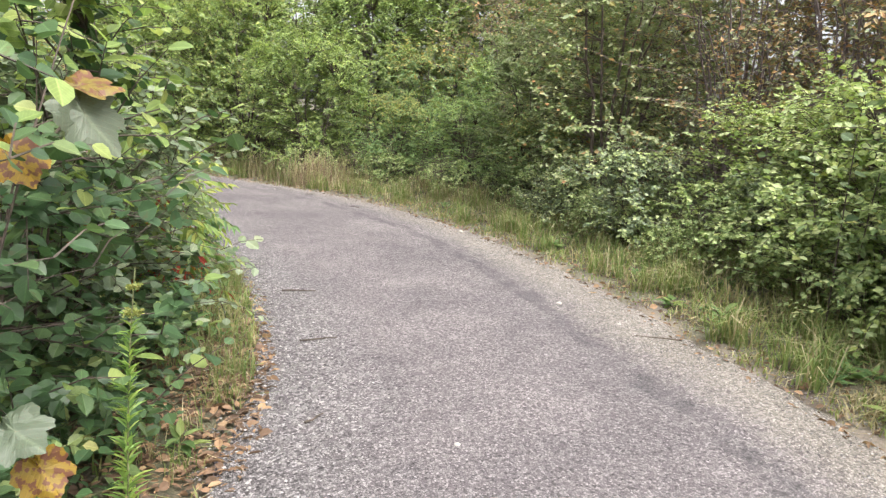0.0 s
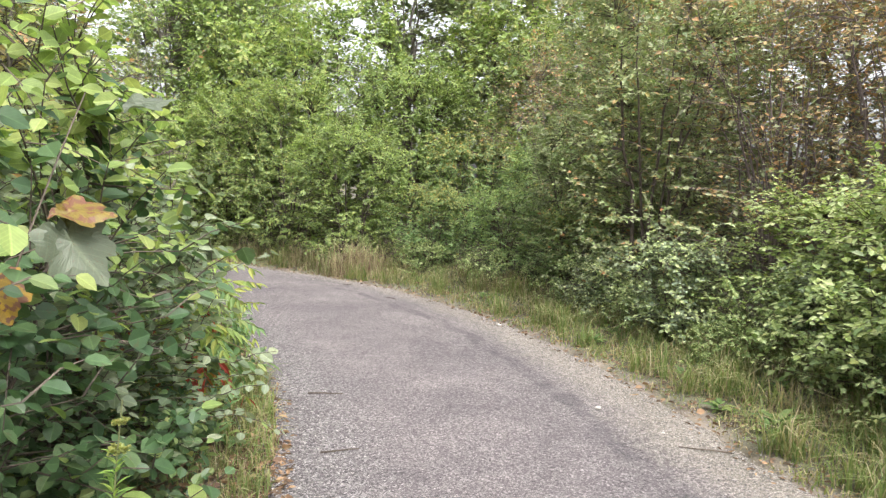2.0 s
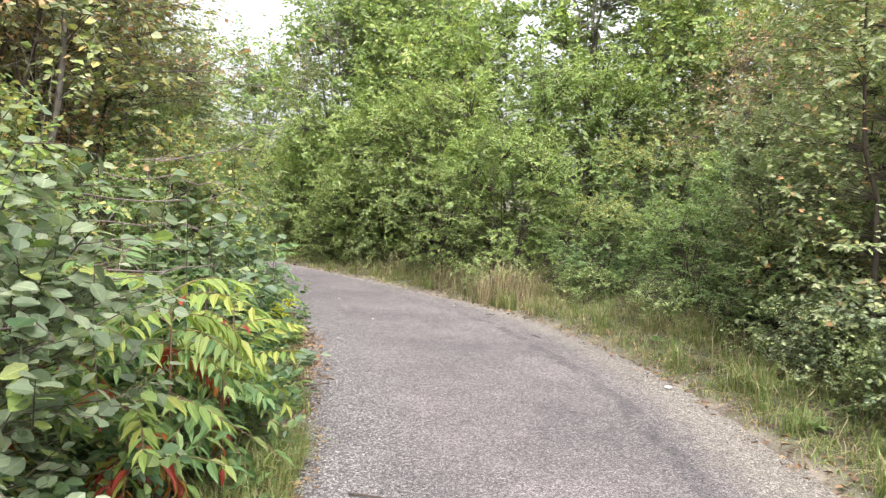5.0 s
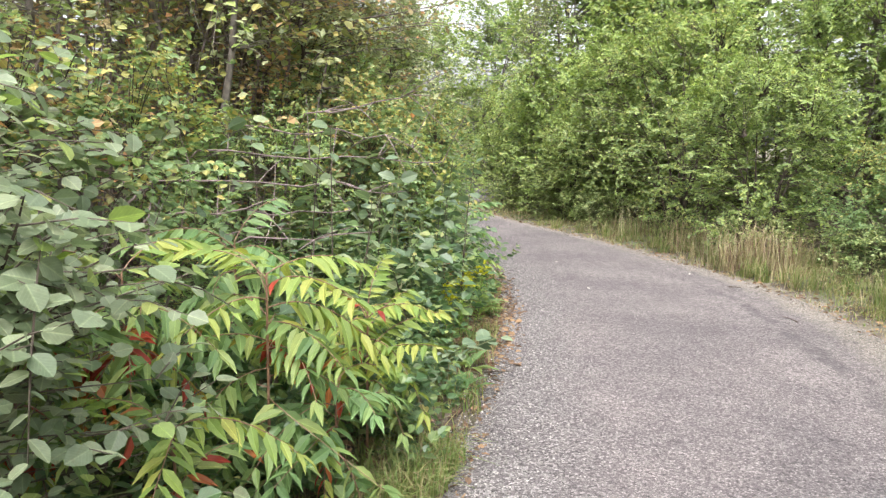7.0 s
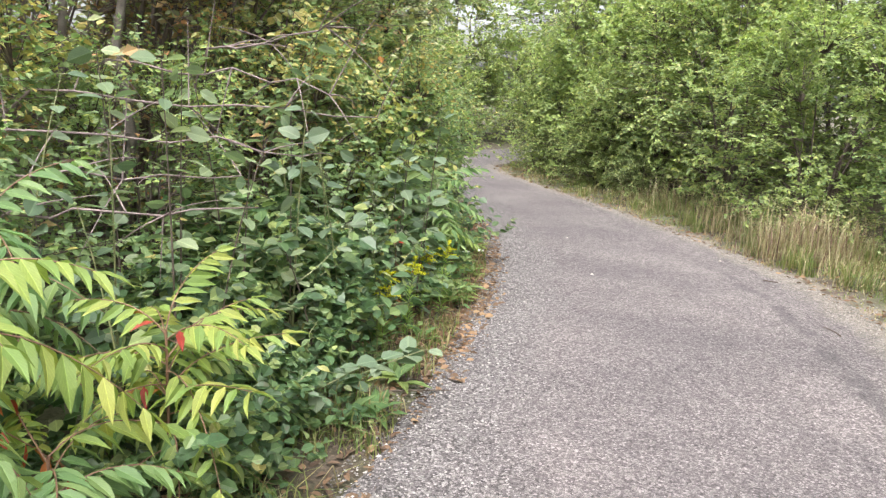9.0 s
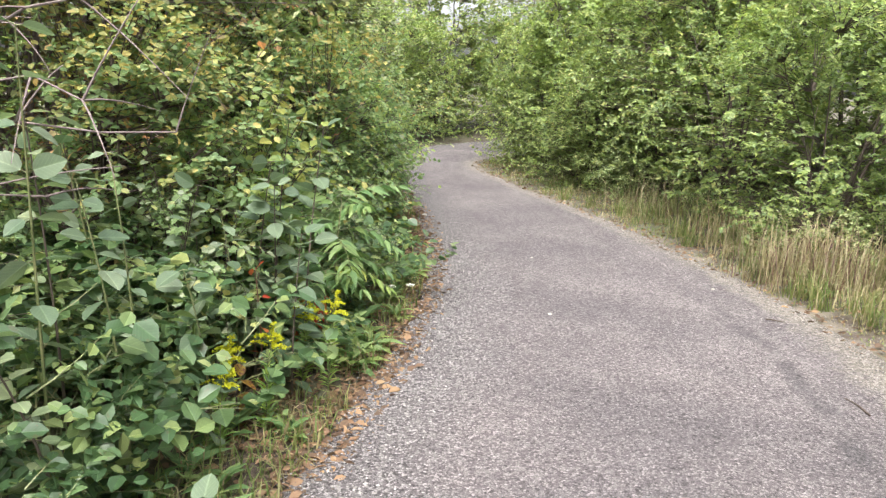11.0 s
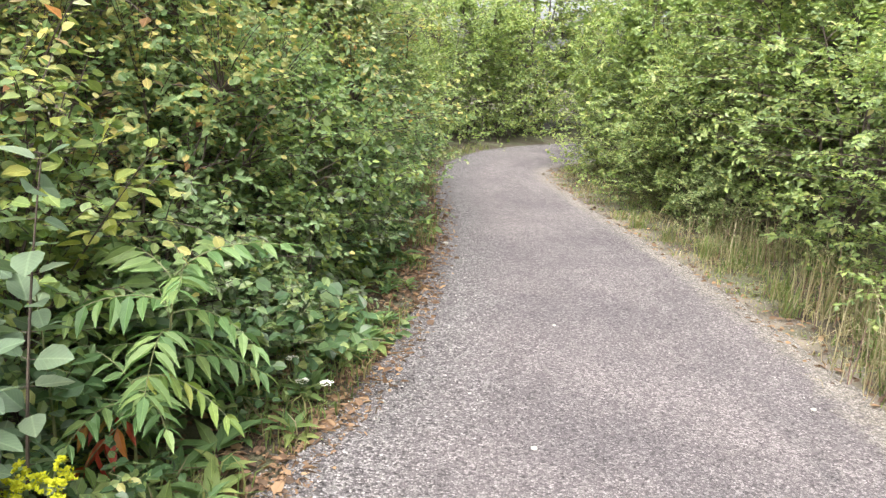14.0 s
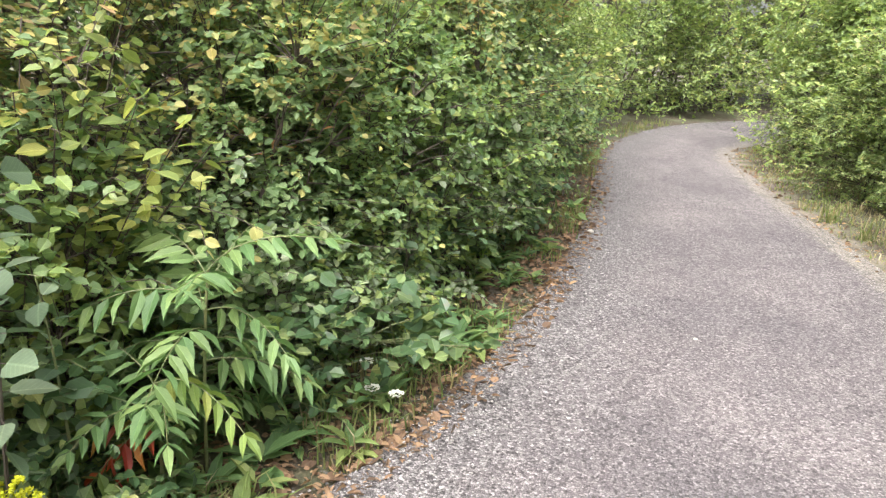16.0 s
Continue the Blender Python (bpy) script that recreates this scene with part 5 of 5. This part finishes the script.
def gravel(name, P, lo, hi, seed, label):
    """Small angular stones: squashed, twisted octahedra."""
    rng = np.random.default_rng(seed)
    n = len(P)
    O = np.array([(1, 0, 0), (-1, 0, 0), (0, 1, 0), (0, -1, 0), (0, 0, 1), (0, 0, -1)], float)
    T = np.array([(0, 2, 4), (2, 1, 4), (1, 3, 4), (3, 0, 4), (2, 0, 5), (1, 2, 5), (3, 1, 5), (0, 3, 5)])
    r = rng.uniform(lo, hi, n) ** 1.0
    az = rng.uniform(0, 2 * np.pi, n)
    S = O[None] * rng.uniform(0.6, 1.2, (n, 6, 1)) * r[:, None, None] * np.array([1, 0.8, 0.55])
    c, s = np.cos(az)[:, None], np.sin(az)[:, None]
    X = S[..., 0] * c - S[..., 1] * s
    Y = S[..., 0] * s + S[..., 1] * c
    dl, dr = side_distance(P[:, 0], P[:, 1])
    z = np.where(np.maximum(dl, dr) < 0, 0.016, ground_z(P[:, 0], P[:, 1])) + r * 0.25
    V = np.stack([X + P[:, :1], Y + P[:, 1:], S[..., 2] + z[:, None]], 2).reshape(-1, 3)
    F = (T[None] + (np.arange(n) * 6)[:, None, None]).reshape(-1, 3)
    tagged(new(name, mesh_of(name, V, [F], [STONE_M])), label, "gravel", kind="stuff")


P = np.concatenate([scatter(rng, 9500, 2.3, 9.5, -0.75, 0.12, 0.6, -1)])
gravel("loose_gravel", P, 0.003, 0.011, 17, "loose pale gravel along the path edge")
P = scatter(rng, 8000, 2.5, 10.5, -0.5, 0.28, 0.8)
gravel("edge_gravel", P, 0.003, 0.010, 18, "sandy gravel along the outer path edge")


# ---- small things: dead branches, flowers, sticks ----
def dead_branch(x, y, z, az, length, seed, label="bare grey branch arching out of the thicket"):
    """A forked bare branch with thin side twigs, its foot in the ground."""
    rng = np.random.default_rng(seed)
    d = np.array([math.cos(az), math.sin(az), 0])
    knee = d * length * 0.2 + np.array([0, 0, z])
    rise = curve(np.array([0, 0, -0.05]), np.array([0, 0, z * 0.8]), knee, 6)
    end = d * length + np.array([0, 0, z * rng.uniform(0.9, 1.08)])
    reach = knee + (end - knee) * np.linspace(0, 1, 8)[1:, None] + rng.normal(0, 0.022, (7, 3))
    main = np.concatenate([rise, reach])
    V, F = tubes([(main, 0.009, 0.003)], 6)
    ob = new("dead_branch", mesh_of("dead_branch", V, F, [BARK["purple"]]))
    ob.location = (x, y, gz(x, y))
    tagged(ob, label, "branch", "bare branches")
    for k in range(9):
        q = main[rng.integers(4, 13)]
        o = d * rng.uniform(0.1, 0.8) + rng.normal(0, 0.6, 3)
        w = curve(q, q + unit(o) * 0.15 + np.array([0, 0, 0.03]), q + unit(o) * rng.uniform(0.2, 0.5), 5)
        V, F = tubes([(w, 0.004, 0.0012)], 4)
        part_of("twig", mesh_of("twig", V, F, [BARK["purple"]]), ob)


for k, (x, y, z, az, L) in enumerate([(-3.35, 5.0, 1.15, 1.3, 1.8), (-3.2, 5.3, 0.85, 1.0, 1.2), (-3.6, 5.4, 1.3, 1.15, 1.9), (-3.9, 6.0, 1.45, 0.7, 1.4), (-3.1, 4.9, 1.0, 1.5, 1.6), (-3.8, 6.6, 1.55, 0.3, 1.1)]):
    dead_branch(x, y, z, az, L, 400 + k)


def white_flower(x, y, h, seed):
    """Queen Anne's lace: thin stem and a flat head of tiny white florets."""
    rng = np.random.default_rng(seed)
    top = new("white_flower")
    top.matrix_basis = Matrix.Translation((x, y, gz(x, y)))
    tagged(top, "small white lacy wildflower among the verge plants", "flower", "white flowers")
    V, F = tubes([(curve(np.array([0, 0, -0.02]), np.array([0, 0, h * 0.6]), np.array([0.03, 0.0, h]), 7), 0.002, 0.0015)], 4)
    part_of("stem", mesh_of("flower_stem", V, F, [BARK["green"]]), top)
    n = 90
    r = 0.026 * np.sqrt(rng.uniform(0, 1, n))
    a = rng.uniform(0, 6.28, n)
    P = np.stack([0.03 + r * np.cos(a), r * np.sin(a), h + 0.012 - 4 * r * r + rng.normal(0, 0.002, n)], 1)
    LV, LF = leaves(P, np.stack([np.cos(a), np.sin(a), rng.uniform(0, 0.6, n)], 1), np.tile([0, 0, 1.0], (n, 1)), 0.009, 0.95, SIMPLE_LEAF)
    part_of("flower_head", mesh_of("flower_head", LV, LF, [WHITE_BLOOM]), top, "flat white flower head")


for k, (x, y, h) in enumerate([(-3.86, 9.34, 0.16), (-3.98, 9.28, 0.13), (-4.12, 9.3, 0.18)]):
    white_flower(x, y, h, 500 + k)


def fallen_stick(x, y, az, length, seed):
    rng = np.random.default_rng(seed)
    d = np.array([math.cos(az), math.sin(az), 0])
    pts = np.array([-d * length / 2, -d * length * 0.15 + rng.normal(0, 0.008, 3), d * length * 0.2 + rng.normal(0, 0.008, 3), d * length / 2])
    pts[:, 2] = np.abs(pts[:, 2]) * 0.3
    V, F = tubes([(pts, 0.006, 0.003)], 5)
    ob = new("fallen_stick", mesh_of("fallen_stick", V, F, [BARK["brown"]]))
    dl, dr = side_distance(np.array([x]), np.array([y]))
    ob.location = (x, y, (0.026 if max(dl[0], dr[0]) < 0 else gz(x, y) + 0.008))
    tagged(ob, "thin brown fallen stick lying on the gravel", "stick", "fallen sticks")


for k, (x, y, az, L) in enumerate([(1.38, 4.62, 2.9, 0.3), (-0.72, 4.3, 0.4, 0.22), (-1.05, 5.4, 0.1, 0.25), (-2.3, 7.05, 0.9, 0.3), (-2.0, 11.05, 0.3, 0.12), (-0.55, 3.2, 1.0, 0.12), (-1.2, 9.9, 2.4, 0.2)]):
    fallen_stick(x, y, az, L, 600 + k)


def pebble(x, y, r, seed):
    rng = np.random.default_rng(seed)
    bm = bmesh.new()
    bmesh.ops.create_icosphere(bm, subdivisions=2, radius=r)
    for v in bm.verts:
        v.co *= 1 + 0.18 * noise.noise(v.co * 60 + Vector((seed, 0, 0)))
        v.co.z *= 0.55
    me = bpy.data.meshes.new("pebble")
    bm.to_mesh(me)
    bm.free()
    me.materials.append(PALE_STONE)
    ob = new("pebble", me)
    ob.location = (x, y, 0.02 + r * 0.3)
    tagged(ob, "pale cream pebble lying on the path", "pebble", "pale pebbles")


PALE_STONE = bark_mat("pale_stone", (0.3, 0.28, 0.25), (0.42, 0.4, 0.36))
for k, (x, y, r) in enumerate([(0.865, 5.364, 0.022), (-6.19, 11.9, 0.028), (0.086, 3.0, 0.014), (-3.1, 9.95, 0.016), (1.2, 4.9, 0.014), (-2.63, 11.5, 0.015), (-4.17, 11.2, 0.013), (0.2, 8.3, 0.03)]):
    pebble(x, y, r, 700 + k)

leafy_shoot(-2.5, 6.22, 0.34, 350, leaf="one_teal", leaf_len=0.125, reach=(0.42, 0.34), pairs=9, label="pale leafy shoot leaning over the gravel edge")
leafy_shoot(-2.6, 6.6, 0.26, 351, leaf="one_teal", leaf_len=0.12, reach=(0.4, 0.36), pairs=8, label="pale leafy shoot leaning over the gravel edge")
leafy_shoot(-4.5, 9.6, 0.45, 352, leaf_len=0.08, reach=(0.25, -0.2), pairs=8, label="pale leafy shoot leaning over the gravel edge")


def rosette(x, y, size, seed, leaf="one_green"):
    """A low weed: long leaves spreading from one crown on the ground."""
    rng = np.random.default_rng(seed)
    top = new("broadleaf_weed")
    top.matrix_basis = Matrix.Translation((x, y, gz(x, y)))
    tagged(top, "low broad-leaved green weed at the gravel edge", "weed", "edge weeds")
    me = single_leaf(LANCE_LEAF, 0.34, LEAF[leaf], "weed_leaf_" + leaf)
    n = int(rng.integers(8, 14))
    for k in range(n):
        a = 2.4 * k + rng.normal(0, 0.3)
        up = rng.uniform(0.1, 0.75)
        d = (math.cos(a), math.sin(a), up)
        set_leaf("leaf", me, top, (0.01 * math.cos(a), 0.01 * math.sin(a), 0.005 + 0.015 * (k % 4)), d, (-0.3 * math.cos(a), -0.3 * math.sin(a), 1.0), size * rng.uniform(0.6, 1.2))


rng = np.random.default_rng(77)
for k in range(96):
    s = rng.uniform(8.2, 9.8) if k > 77 else rng.uniform(7.3, 8.5) if k < 30 else rng.uniform(6.2, 9.6) if k < 62 else rng.uniform(3.0, 6.2)
    x, y = beside(s, -rng.uniform(0.1, 0.7 if k < 30 else 0.5))
    rosette(x, y, rng.uniform(0.09, 0.19), 800 + k, "one_fresh" if k % 3 else "one_green")
for k in range(30):
    x, y = beside(rng.uniform(2.5, 5.2) if k < 20 else rng.uniform(5.2, 9.5), rng.uniform(0.25, 1.15))
    rosette(x, y, rng.uniform(0.08, 0.17), 900 + k, "one_fresh" if k % 2 else "one_green")
